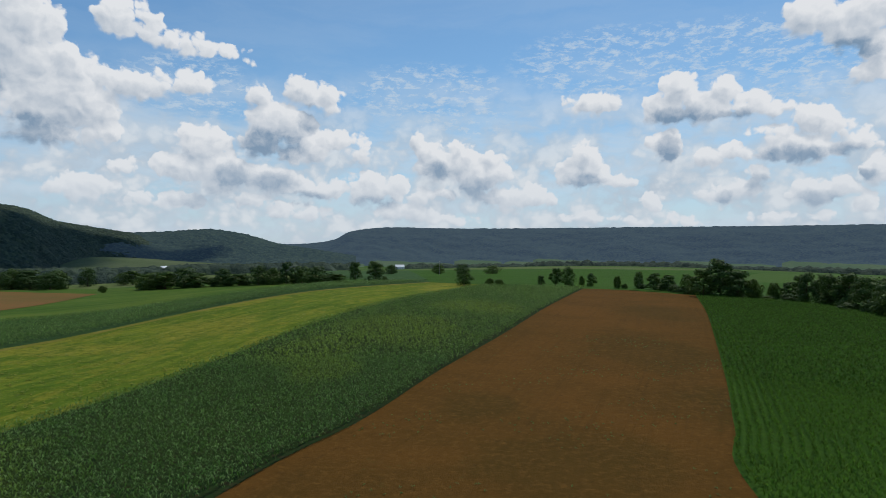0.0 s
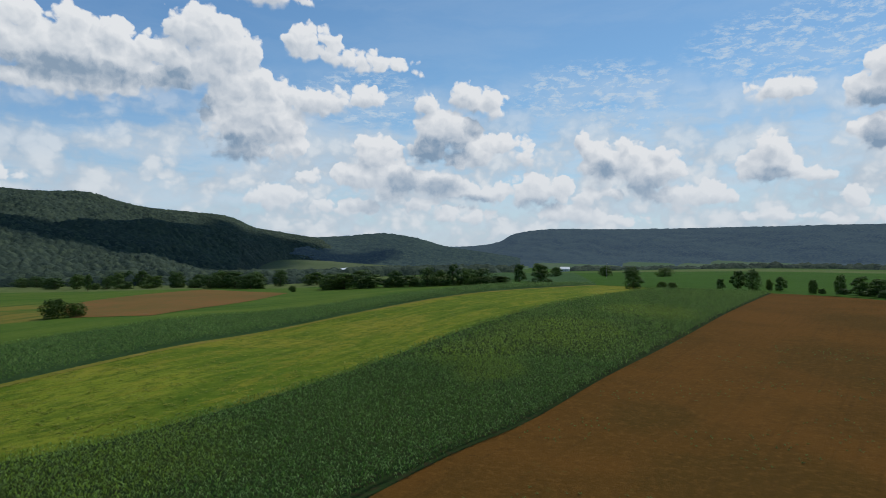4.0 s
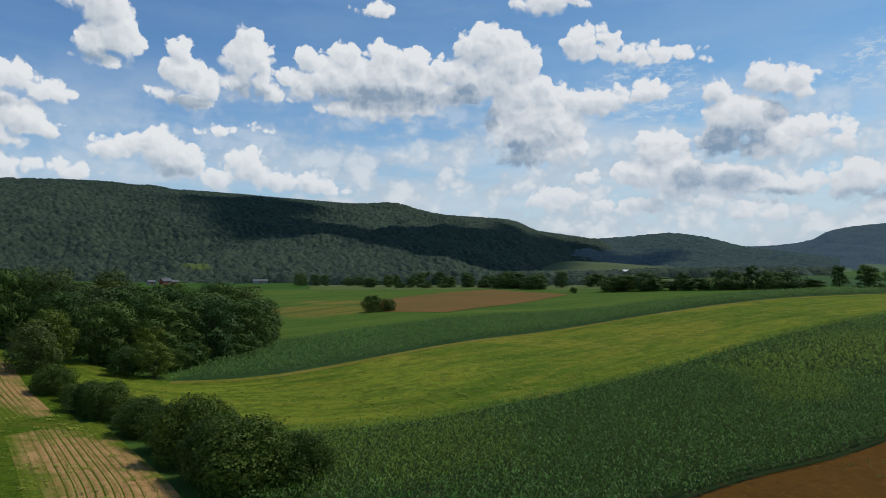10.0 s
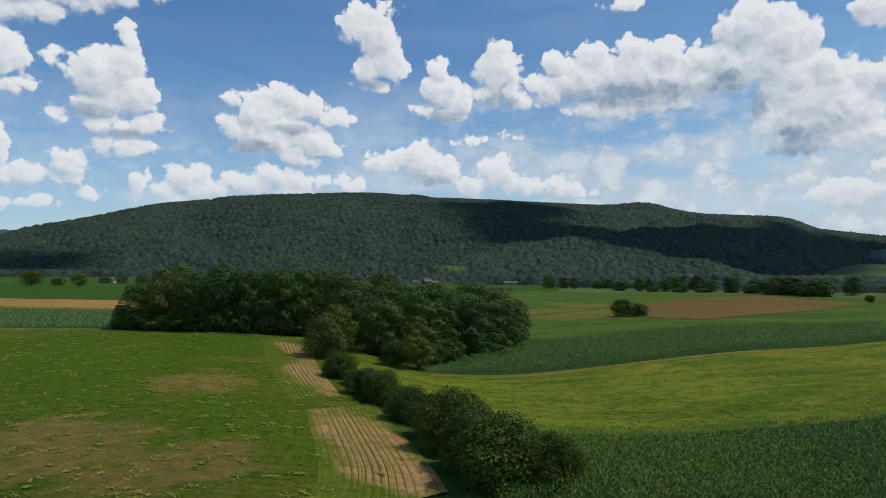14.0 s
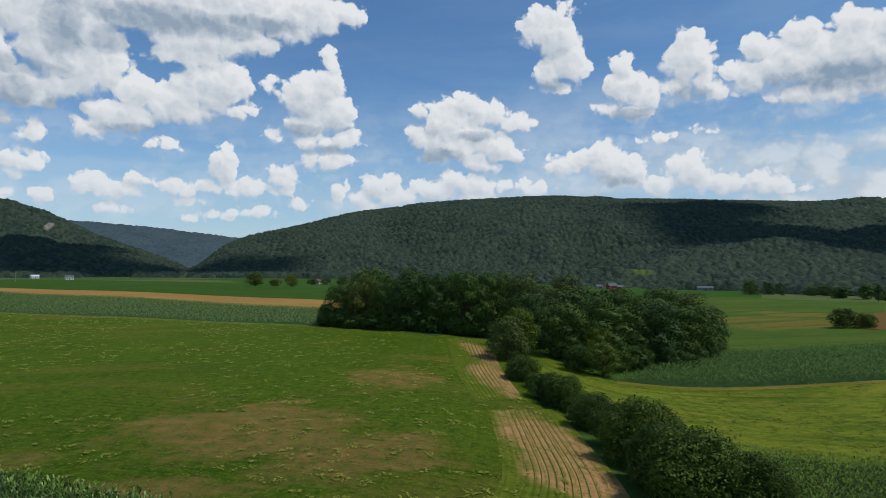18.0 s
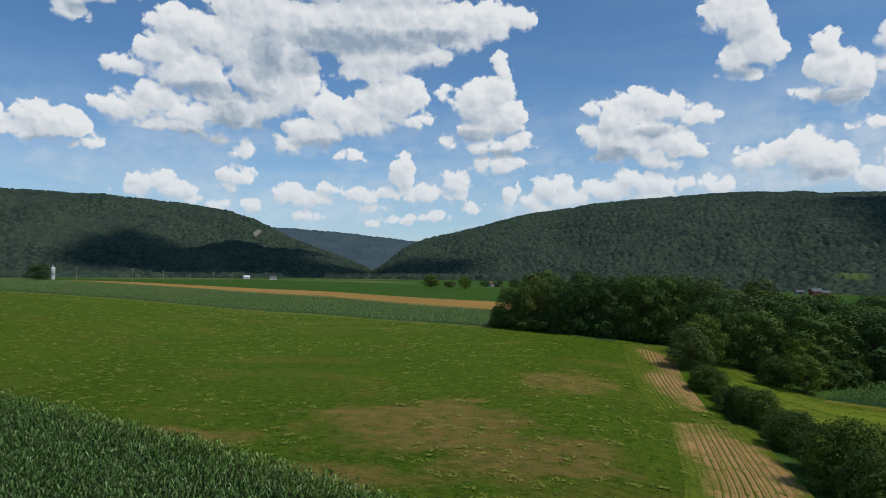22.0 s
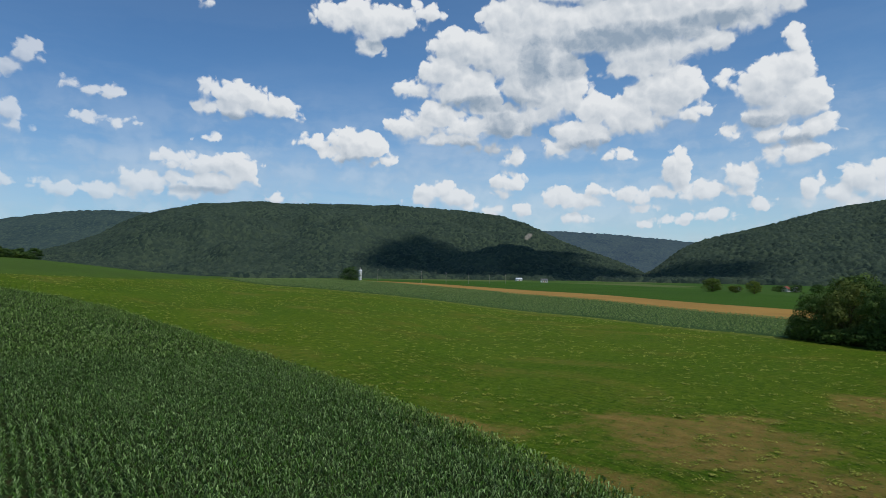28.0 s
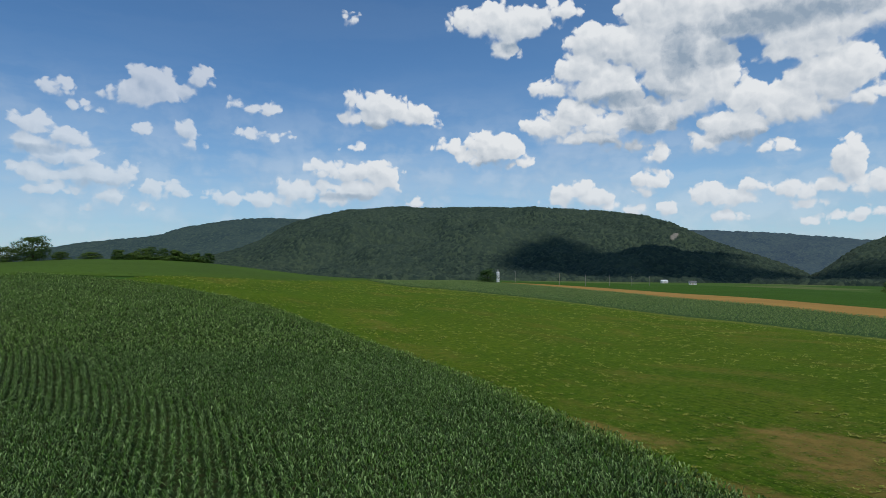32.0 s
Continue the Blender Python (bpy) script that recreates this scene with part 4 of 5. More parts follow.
def mountain(name, crest, foot, step, label, material, cell=13.0, tops=9.0, spur=18.0, seed=1):
    """A wooded ridge. crest: bearing, distance, height; foot: bearing, distance."""
    c, f = np.array(crest, float), np.array(foot, float)
    mid = c[:, 1].mean()
    turn = np.arange(c[0, 0], c[-1, 0], math.degrees(step / mid))
    curve = smooth_line([(a, h) for a, _, h in crest], 600)
    top = np.interp(turn, curve[:, 0], curve[:, 1])
    far = np.interp(turn, c[:, 0], c[:, 1])
    near = np.interp(turn, f[:, 0], f[:, 1])
    deep = int((far - near).mean() / step)
    s = np.concatenate([np.linspace(0, 1, deep), np.linspace(1.03, 1.5, max(8, deep // 10))])[:, None]
    r = near + (far - near) * s
    a = np.radians(turn)
    x, y = -r * np.sin(a), r * np.cos(a)
    low = land(-near * np.sin(a), near * np.cos(a)) - 1.0
    rise = np.where(s < 1, 0.55 * s ** 1.25 + 0.45 * (s * s * (3 - 2 * s)), 1 - 1.1 * (s - 1) ** 2)
    z = low + (top - low) * rise
    z = z + spur * np.sin(np.pi * np.clip(s, 0, 1)) * waves(x, y, 420, seed) * np.clip((top - low) / 200, 0.1, 1)
    leafy = np.clip(s * 40, 0.2, 1)
    z = z + tops * leafy * (crowns(x, y, cell, seed) - 0.6)
    z[0] -= 12
    return tagged(grid_mesh(name, x, y, z, material), label, "mountain", kind="structure")


def up(bearings):
    """Bearing, distance and the angle at which the crest stands, as bearing, distance and height."""
    return [(b, d, EYE + d * math.tan(radians(e))) for b, d, e in bearings]


mountain("mountain_ridge", up([(24, 2700, 0.6), (26.3, 2650, 1.75), (29.7, 2600, 2.35), (32.1, 2500, 2.75), (34.5, 2450, 3.7), (38, 2400, 4.0), (41, 2350, 4.25), (44.5, 2300, 4.93), (50, 2300, 5.2),
    (58, 2250, 5.63), (65.6, 2200, 6.03), (71, 2200, 6.3), (80.4, 2150, 5.83), (84.7, 2050, 5.27), (88.4, 1950, 4.74), (93.6, 1800, 3.4), (98.6, 1650, 2.13), (101.9, 1500, -0.2), (104, 1400, -1)]),
    [(24, 2000), (29, 1800), (33.5, 1050), (40, 720), (60, 660), (75, 820), (88, 1000), (104, 1150)], 4.0, "long mountain covered in dark green broadleaf forest", FOREST, 9.0, 8.0, spur=22.0)
mountain("mountain_west", up([(101.5, 1500, -1.2), (103.2, 1560, -0.1), (106.8, 1750, 1.34), (109.8, 1900, 2.4), (112.4, 2050, 3.45), (115.9, 2200, 4.8), (121, 2350, 5.4), (127, 2400, 5.68), (137.7, 2400, 5.62),
    (142.3, 2450, 5.2), (146.3, 2500, 4.35), (148, 2550, 3.6), (151, 2600, 2.0), (156, 2650, 0.5)]),
    [(101.5, 1200), (120, 1150), (140, 1250), (156, 1500)], 4.4, "rounded mountain covered in dark green broadleaf forest", FOREST, 9.5, 8.0, spur=42.0, seed=4)
# the farther ridges wear the woods that glow in place of haze
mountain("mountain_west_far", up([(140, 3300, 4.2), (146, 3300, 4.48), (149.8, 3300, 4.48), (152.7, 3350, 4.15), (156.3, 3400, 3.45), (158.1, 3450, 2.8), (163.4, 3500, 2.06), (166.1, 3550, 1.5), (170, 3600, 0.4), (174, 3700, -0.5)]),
    [(140, 2200), (174, 2300)], 14, "farther wooded mountain shoulder", FOREST_HAZE_GLOW_NEAR, 14.0, seed=9)
mountain("mountain_gap", up([(95, 3600, 1.6), (98.6, 3600, 2.3), (106.1, 3600, 3.12), (111.8, 3600, 3.42), (118, 3600, 3.6)]), [(95, 2300), (118, 2300)], 14, "distant wooded ridge behind the gap", FOREST_HAZE_GLOW, 14.0, seed=12)
mountain("foothill", up([(8, 3000, 0.2), (12, 3000, 0.8), (14.6, 2950, 1.18), (17.5, 2900, 1.95), (20.5, 2850, 2.4), (23.9, 2850, 2.13), (26.8, 2850, 1.95), (30, 2850, 2.0), (36, 2850, 1.5)]), [(8, 2000), (36, 1700)], 10, "low wooded foothill", FOREST_HAZE_GLOW_NEAR, 12.0, seed=15)
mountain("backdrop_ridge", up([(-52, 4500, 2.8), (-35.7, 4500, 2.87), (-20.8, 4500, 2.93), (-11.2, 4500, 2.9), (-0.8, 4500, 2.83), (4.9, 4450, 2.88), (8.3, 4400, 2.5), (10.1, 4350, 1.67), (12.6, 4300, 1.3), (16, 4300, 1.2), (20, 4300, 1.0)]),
    [(-52, 3000), (20, 3200)], 20, "long level far ridge with haze as a bluish glow", FOREST_HAZE_GLOW, 16.0, 5.0, 14, seed=21)


def wood_band(name, near, far, high, label, seed, cell=9.0, step=4.0):
    """A belt of trees seen from afar: rounded tops side by side. near, far: lines of the plan."""
    length = np.hypot(*np.diff(np.array(near, float), axis=0).T).sum()
    n = int(length / step)
    a, b = smooth_line(near, n), smooth_line(far, n)
    m = max(6, int(np.hypot(*(b - a).T).mean() / step))
    s = np.linspace(0, 1, m)[None, :, None]
    p = a[:, None] * (1 - s) + b[:, None] * s
    x, y = p[..., 0] + waves(p[..., 0], p[..., 1], 30, seed) * 2, p[..., 1] + waves(p[..., 1], p[..., 0], 30, seed + 1) * 2
    edge = np.minimum(np.minimum(np.arange(m)[None, :], m - 1 - np.arange(m)[None, :]), np.minimum(np.arange(n)[:, None], n - 1 - np.arange(n)[:, None]))
    body = np.clip(edge / 1.5, 0, 1)
    z = land(x, y) - 1 + body * high * (0.35 + 0.75 * crowns(x, y, cell, seed) + 0.12 * waves(x, y, 60, seed))
    return tagged(grid_mesh(name, x, y, z, FOREST), label, "woods", kind="stuff")


wood_band("far_woods", [(-560, 330), (-480, 430), (-400, 500), (-330, 520)], [(-640, 400), (-540, 520), (-450, 600), (-360, 640)], 9, "belt of dark green trees at the mountain's foot", 31)
wood_band("far_woods", [(-320, 420), (-260, 470), (-200, 520), (-150, 560)], [(-360, 470), (-300, 530), (-230, 580), (-170, 620)], 8, "dark green valley trees beyond the hedgerow", 33)
wood_band("far_woods", [(-560, 760), (-400, 840), (-260, 860), (-130, 900)], [(-620, 830), (-440, 920), (-280, 950), (-140, 990)], 10, "dark green valley trees beyond pale fields", 35)
wood_band("far_woods", [(-860, 1180), (-600, 1300), (-380, 1350), (-200, 1400)], [(-900, 1260), (-640, 1400), (-400, 1450), (-220, 1500)], 10, "belt of far valley trees", 37, 12.0, 6.0)
wood_band("far_woods", [(-100, 1500), (250, 1600), (600, 1500), (900, 1400)], [(-100, 1640), (260, 1740), (640, 1640), (960, 1500)], 11, "belt of far valley trees before the ridge", 39, 14.0, 8.0)
wood_band("far_woods", [(-1000, 150), (-1010, 20), (-1040, -140), (-1080, -330)], [(-1060, 160), (-1070, 20), (-1100, -150), (-1150, -350)], 9, "line of trees along the mountain's foot", 41)
wood_band("far_woods", [(-860, 330), (-900, 240), (-940, 170)], [(-960, 380), (-980, 280), (-1010, 180)], 9, "trees round the houses at the mountain's foot", 43)
wood_band("far_woods", [(-1080, -400), (-1000, -600), (-860, -760), (-700, -900)], [(-1140, -420), (-1060, -640), (-900, -810), (-740, -960)], 9, "line of trees at the foot of the western mountain", 45)

wood_band("far_woods", [(-440, 330), (-350, 345), (-260, 352), (-170, 380)], [(-455, 365), (-360, 385), (-265, 390), (-175, 415)], 6, "belt of dark green trees beyond the far meadow", 55, 7.0, 3.0)
wood_band("far_woods", [(-470, 640), (-400, 690), (-330, 700), (-290, 730)], [(-480, 690), (-410, 740), (-340, 745), (-300, 760)], 8, "clump of dark green valley trees", 47, 8.0)
wood_band("far_woods", [(-240, 620), (-190, 640), (-120, 690)], [(-250, 670), (-200, 690), (-125, 730)], 8, "clump of dark green valley trees", 49, 8.0)
wood_band("far_woods", [(150, 1150), (330, 1180), (480, 1120)], [(155, 1200), (340, 1230), (500, 1160)], 9, "line of far valley trees", 51, 10.0, 5.0)
wood_band("far_woods", [(560, 1000), (680, 960), (800, 900)], [(580, 1040), (700, 1000), (830, 940)], 9, "line of far valley trees", 53, 10.0, 5.0)
# low-lying fields on the slopes and a bare rock scar
mountain("slope_field", up([(16.5, 1700, -0.75), (19, 1700, -0.6), (23, 1650, -0.35), (26, 1650, -0.12), (29, 1600, -0.02), (30.5, 1580, -0.2), (32, 1560, -0.8)]), [(16.5, 1300), (32, 1150)], 15, "pale green field on the lower slope", PALE, 12, 0.3, 2)
# far parcels, paled by the haze glow in their material
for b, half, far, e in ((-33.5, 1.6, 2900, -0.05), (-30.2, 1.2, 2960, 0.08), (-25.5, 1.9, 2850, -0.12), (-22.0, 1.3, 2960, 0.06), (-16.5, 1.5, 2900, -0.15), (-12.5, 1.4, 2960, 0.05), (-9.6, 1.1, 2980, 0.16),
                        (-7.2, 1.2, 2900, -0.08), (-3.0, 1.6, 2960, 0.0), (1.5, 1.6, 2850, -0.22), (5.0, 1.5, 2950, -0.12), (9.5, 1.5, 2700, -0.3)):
    mountain("backdrop_field", up([(b - 1.5 * half, far, e - 0.24), (b - 0.9 * half, far, e - 0.13), (b + 0.2 * half, far, e - 0.10), (b + 0.7 * half, far, e - 0.05), (b + 1.3 * half, far, e - 0.24)]), [(b - 1.5 * half, far - 200), (b + 1.3 * half, far - 200)], 14, "pale far field under the ridge", FIELD_HAZE_GLOW, 12, 0.3, 1)


# clouds high over the mountains, whose shade lies on the woods
def cumulus(name, lumps, z, seed):
    """A flat-based heap of white lumps: x, y, radius."""
    rng = np.random.default_rng(seed)
    bm = bmesh.new()
    for x, y, r in lumps:
        for k in range(5):
            a, d = rng.uniform(0, 6.28), r * rng.uniform(0, 0.55)
            s = r * rng.uniform(0.45, 0.75)
            m = Matrix.Translation((x + d * math.cos(a), y + d * math.sin(a), z + s * 0.3)) @ Matrix.Diagonal((s, s, s * 0.6, 1))
            bmesh.ops.create_icosphere(bm, subdivisions=2, radius=1, matrix=m)
    for v in bm.verts:
        v.co += Vector((noise.noise(v.co * 0.012), noise.noise(v.co * 0.012 + Vector((9, 3, 1))), noise.noise(v.co * 0.012 + Vector((2, 7, 5))))) * 45
        v.co.z = max(v.co.z, z - 10)
    me = bpy.data.meshes.new(name)
    bm.to_mesh(me)
    bm.free()
    me.materials.append(CLOUD_WHITE)
    me.polygons.foreach_set("use_smooth", np.ones(len(me.polygons), bool))
    return tagged(new(name, me), "white flat-based cumulus cloud high over the ridge", "cloud", kind="structure")


cumulus("backdrop_cloud", [(-1240, 1580, 165), (-1360, 1830, 185), (-1130, 1630, 190), (-950, 1550, 180), (-760, 1570, 180), (-580, 1600, 175), (-430, 1690, 150), (-580, 1840, 190), (-610, 2090, 160), (-690, 2300, 115)], 1400, 3)
cumulus("backdrop_cloud", [(-790, 20, 130), (-930, -80, 140), (-1040, -150, 110), (-890, 80, 150), (-1010, 60, 130), (-920, 230, 150), (-1030, 220, 110), (-890, 390, 130), (-810, 520, 95), (-900, 600, 110), (-800, 670, 95), (-730, 60, 90), (-780, 200, 120), (-790, 340, 110)], 1400, 5)
cumulus("backdrop_cloud", [(-430, 1780, 170), (-520, 1960, 190), (-420, 2000, 150), (-560, 2150, 200), (-660, 2200, 170), (-540, 2330, 190), (-680, 2420, 190), (-560, 2560, 170), (-700, 2640, 170), (-640, 2800, 160), (-480, 2820, 150)], 1400, 7)

# ---- trees and bushes ----
def mesh_of(name, verts, faces, material, smooth=False):
    me = bpy.data.meshes.new(name)
    me.from_pydata([tuple(v) for v in verts], [], faces)
    me.polygons.foreach_set("use_smooth", np.full(len(me.polygons), smooth))
    me.materials.append(material)
    return me


def tube(points, radii_, sides=7):
    """Verts and faces of a limb along points."""
    verts, faces = [], []
    for k, (p, r) in enumerate(zip(points, radii_)):
        way = (Vector(points[min(k + 1, len(points) - 1)]) - Vector(points[max(k - 1, 0)])).normalized()
        q = way.to_track_quat("Z", "Y")
        for j in range(sides):
            a = 6.2832 * j / sides
            verts.append(Vector(p) + q @ Vector((r * math.cos(a), r * math.sin(a), 0)))
    for k in range(len(points) - 1):
        for j in range(sides):
            a, b = k * sides + j, k * sides + (j + 1) % sides
            faces.append((a, b, b + sides, a + sides))
    return verts, faces


def tree_kind(name, high, wide, seed, leaves=1500, leaf=0.45, trunk=0.25, low=0.12, lobes=11, material=None, category="tree", label="", fat=1.0, fuzz=0.18):
    """A broadleaf tree: trunk with limbs, and a crown of many small leaf sprays on uneven lobes."""
    rng = np.random.default_rng(seed)
    thing = new(name)
    tagged(thing, label, category)
    verts, faces = [], []

    def add(v, f):
        base = len(verts)
        verts.extend(v)
        faces.extend(tuple(i + base for i in q) for q in f)

    bend = rng.normal(0, 0.04 * high, 2)
    stem = [(bend[0] * t * t, bend[1] * t * t, high * 0.8 * t - 0.4 * (t == 0)) for t in (0, 0.15, 0.35, 0.6, 1.0)]
    add(*tube(stem, [trunk * 1.5, trunk, trunk * 0.8, trunk * 0.5, trunk * 0.12]))
    centres = []
    for k in range(lobes):
        a = k * 2.4 + rng.uniform(-0.4, 0.4)
        h = low + (0.93 - low) * (k + 0.5) / lobes + rng.uniform(-0.05, 0.05)
        reach = wide * 0.5 * (0.35 + 0.65 * math.sin(math.pi * min(1, max(0.05, (h - low + 0.12) / (1.12 - low))))) * rng.uniform(0.5, 0.95)
        size = wide * fat * rng.uniform(0.15, 0.25)
        c = np.array([math.cos(a) * reach, math.sin(a) * reach, h * high])
        centres.append((c, size))
        t = max(0.1, h - 0.25)
        root = np.array([bend[0] * t * t, bend[1] * t * t, high * 0.8 * t])
        midp = (root * 0.5 + c * 0.5) + (0, 0, -0.04 * high)
        add(*tube([root, midp, c], [trunk * 0.4, trunk * 0.26, trunk * 0.06], 5))
    centres.append((np.array([bend[0], bend[1], high * 0.86]), wide * 0.24))
    trunk_ob = new("trunk", mesh_of("trunk", verts, faces, BARK, True))
    trunk_ob.parent = thing
    each = max(1, leaves // len(centres))
    pts, outs = [], []
    for c, size in centres:
        d = rng.normal(size=(each, 3))
        d /= np.linalg.norm(d, axis=1)[:, None]
        d[:, 2] = np.where(d[:, 2] < -0.5, -d[:, 2], d[:, 2])
        rr = size * rng.uniform(0.70, 1.08, (each, 1)) * (1 + 0.22 * np.sin(3 * d[:, :1] + 5 * d[:, 1:2]) * np.cos(4 * d[:, 2:]))
        pts.append(c + d * rr * (1, 1, 0.85))
        outs.append(d)
    p, o = np.concatenate(pts), np.concatenate(outs)
    p[:, 2] = np.maximum(p[:, 2], 0.1)
    n = len(p)
    # each spray is a folded pair of leaves turned at random about the outward way
    side = rng.normal(size=(n, 3))
    side -= (side * o).sum(1)[:, None] * o * 0.6
    side /= np.linalg.norm(side, axis=1)[:, None]
    tip = np.cross(o, side) + o * rng.uniform(-0.3, 0.6, (n, 1))
    tip /= np.linalg.norm(tip, axis=1)[:, None]
    s = leaf * rng.uniform(0.6, 1.5, (n, 1))
    quad = np.stack([p - side * s * 0.5, p - tip * s * 0.6 + o * s * 0.15, p + side * s * 0.5, p + tip * s * 0.7 + o * s * 0.1], 1).reshape(-1, 3)
    me = bpy.data.meshes.new("crown")
    idx = np.arange(4 * n).reshape(n, 4)
    tri = np.concatenate([idx[:, [0, 1, 2]], idx[:, [0, 2, 3]]], 1).reshape(-1, 3)
    me.vertices.add(4 * n)
    me.vertices.foreach_set("co", quad.astype(np.float32).ravel())
    me.loops.add(tri.size)
    me.loops.foreach_set("vertex_index", tri.astype(np.int32).ravel())
    me.polygons.add(len(tri))
    me.polygons.foreach_set("loop_start", np.arange(0, tri.size, 3, dtype=np.int32))
    me.update(calc_edges=True)
    me.polygons.foreach_set("use_smooth", np.ones(len(tri), bool))
    bulge = np.repeat(o + rng.normal(0, fuzz, (n, 3)), 4, 0)
    me.normals_split_custom_set_from_vertices(bulge / np.linalg.norm(bulge, axis=1)[:, None])
    me.materials.append(material or LEAF)
    crown = new("crown", me)
    crown.parent = thing
    return thing


def plant(kind, x, y, high, wide, turn, used=set()):
    """Stand one of a kind at x, y with that height and width; the first of each kind is the built one itself."""
    m = pose(x, y, float(land(x, y)) - 0.05, 0, 0, turn)
    if kind.name in used:
        ob = copy_thing(kind, m)
    else:
        used.add(kind.name)
        ob = kind
        ob.matrix_basis = m
    ob.scale = (wide / kind["across"], wide / kind["across"], high / kind["tall"])
    return ob


def kind_of(name, high, wide, *rest, **more):
    ob = tree_kind(name, high, wide, *rest, **more)
    ob["tall"], ob["across"] = high, wide
    return ob


DARK = "broadleaf tree with a dense dark green crown"
OAKS = [kind_of("tree", 12.0, 10.0, k, 9500, 0.27, low=0.05, lobes=22, label=DARK, fat=1.15) for k in (3, 5, 8)]
FAR_OAKS = [kind_of("tree", 12.0, 10.0, k, 3600, 0.42, lobes=15, low=0.02, label=DARK, fat=1.4) for k in (41, 43, 47)]
OLIVE = [kind_of("tree", 12.0, 10.0, 13, 9500, 0.27, low=0.05, lobes=22, fat=1.15, material=LEAF_OLIVE, label="broadleaf tree with an olive green crown")]
BRIGHT = [kind_of("tree", 8.0, 7.0, 17, 5200, 0.22, lobes=21, material=LEAF_BRIGHT, label="young tree with a bright yellow-green crown")]
SLIM = [kind_of("tree", 12.0, 8.0, k, 2800, 0.46, lobes=11, low=0.12, fat=1.3, label="open dark green tree in a hedgerow") for k in (21, 34)]
MIDS = [kind_of("bush", 4.0, 5.0, k, 5000, 0.18, 0.07, 0.03, 20, material=BUSH_LEAF, category="bush", label="dense rounded dark green bush", fat=1.1) for k in (61, 67)]
BUSHES = [kind_of("bush", 4.0, 5.0, k, 20000, 0.105, 0.07, 0.03, 30, material=BUSH_LEAF, fuzz=0.40, fat=1.1, category="bush", label="dense rounded dark green bush") for k in (2, 7, 11)]
THICKET = [kind_of("bush", 4.0, 5.0, k, 2800, 0.26, 0.07, 0.03, 13, category="bush", label="dark green thicket under the trees", fat=1.3) for k in (51, 53)]
rng = np.random.default_rng(5)


def stand_all(kinds, rows, group=""):
    """Trees at x, y, height, width."""
    for x, y, h, w in rows:
        if group == "trees of the hedgerow":
            h, w = h * rng.uniform(0.85, 1.3 if h < 8 else 1.02), w * rng.uniform(0.75, 1.0)
        ob = plant(kinds[int(rng.integers(len(kinds)))], x, y, h, w, rng.uniform(0, 360))
        if group:
            tagged(ob, group=group)


def row_of(kinds, line, count, low, high, wide, spread, group=""):
    for p in smooth_line(line, count):
        q = p + rng.normal(0, spread, 2)
        stand_all(kinds, [(q[0], q[1], rng.uniform(low, high), wide * rng.uniform(0.85, 1.2))], group)


WOOD, HEDGE, EDGE = "trees of the wood", "trees of the hedgerow", "bushes along the field edge"
# the wood: its front towards the meadow, its lobe towards the corn, and the trees behind
stand_all(OAKS + OLIVE, [(-154, 1, 9.5, 8.5), (-151, 7, 11.5, 9), (-146, 12, 10.5, 8.5), (-142, 17, 12, 9.5), (-140, 23, 12.4, 9.5), (-137, 29, 13.2, 10.5), (-135, 35, 13.6, 9.5), (-133, 41, 13.2, 9.5)], WOOD)
row_of(OAKS + OLIVE, [(-166, 6), (-154, 22), (-148, 40), (-140, 54)], 8, 11, 13.5, 11, 1.5, WOOD)
stand_all(OAKS, [(-119, 38, 10.5, 9), (-110, 42, 9.6, 9), (-106, 50, 9.8, 10), (-106, 58, 10.6, 10.5), (-109, 66, 10, 10), (-117, 75, 8.2, 8), (-124, 80, 8.5, 8), (-113, 50, 11, 10), (-116, 62, 11, 10)], WOOD)
row_of(OAKS + OLIVE, [(-124, 44), (-126, 56), (-126, 68), (-134, 82)], 6, 10.5, 12, 10, 1, WOOD)
row_of(OAKS + OLIVE, [(-138, 52), (-138, 66), (-144, 82)], 5, 10.5, 12, 10, 1.5, WOOD)
stand_all(BRIGHT, [(-108, 33, 8.6, 6.5), (-94, 42.5, 5.2, 5.6), (-103, 46, 6.5, 6)], WOOD)
stand_all(OLIVE, [(-103, 29, 6.6, 7.0)], WOOD)
stand_all(MIDS, [(-97, 39.5, 3.6, 4.4), (-101, 41, 3.4, 4), (-99, 48, 3, 4), (-158, -2, 4.5, 5), (-108, 70, 3.5, 4.5), (-101, 53, 3.2, 4)], EDGE)
row_of(THICKET, [(-156, -1), (-147, 9), (-139, 21), (-134, 34), (-127, 38)], 13, 2.6, 4.4, 6.5, 0.5, EDGE)
row_of(THICKET, [(-105, 44), (-102, 52), (-104, 62), (-112, 72), (-120, 78)], 10, 2.2, 3.6, 5.5, 0.5, EDGE)
# bushes along the field edge
stand_all(BUSHES, [(-39, 24, 4.7, 6.6), (-43.5, 24.5, 4.4, 5.4), (-49.5, 26, 4.8, 6), (-55, 26.5, 3.6, 4.6), (-62, 27, 3.2, 4.8), (-66, 28, 2.4, 3.4), (-71, 27, 3.5, 5), (-75, 26.5, 3, 4.2), (-81, 27, 2.0, 3), (-86, 26.5, 3.1, 4.6), (-91, 28, 2.2, 3.4),
                   (-46, 28, 3.4, 4.4), (-36.5, 27, 3.4, 4.2)], EDGE)
stand_all(MIDS, [(-147, 136, 4.6, 6), (-143, 139, 3.4, 5)], "bushes in the far meadow")
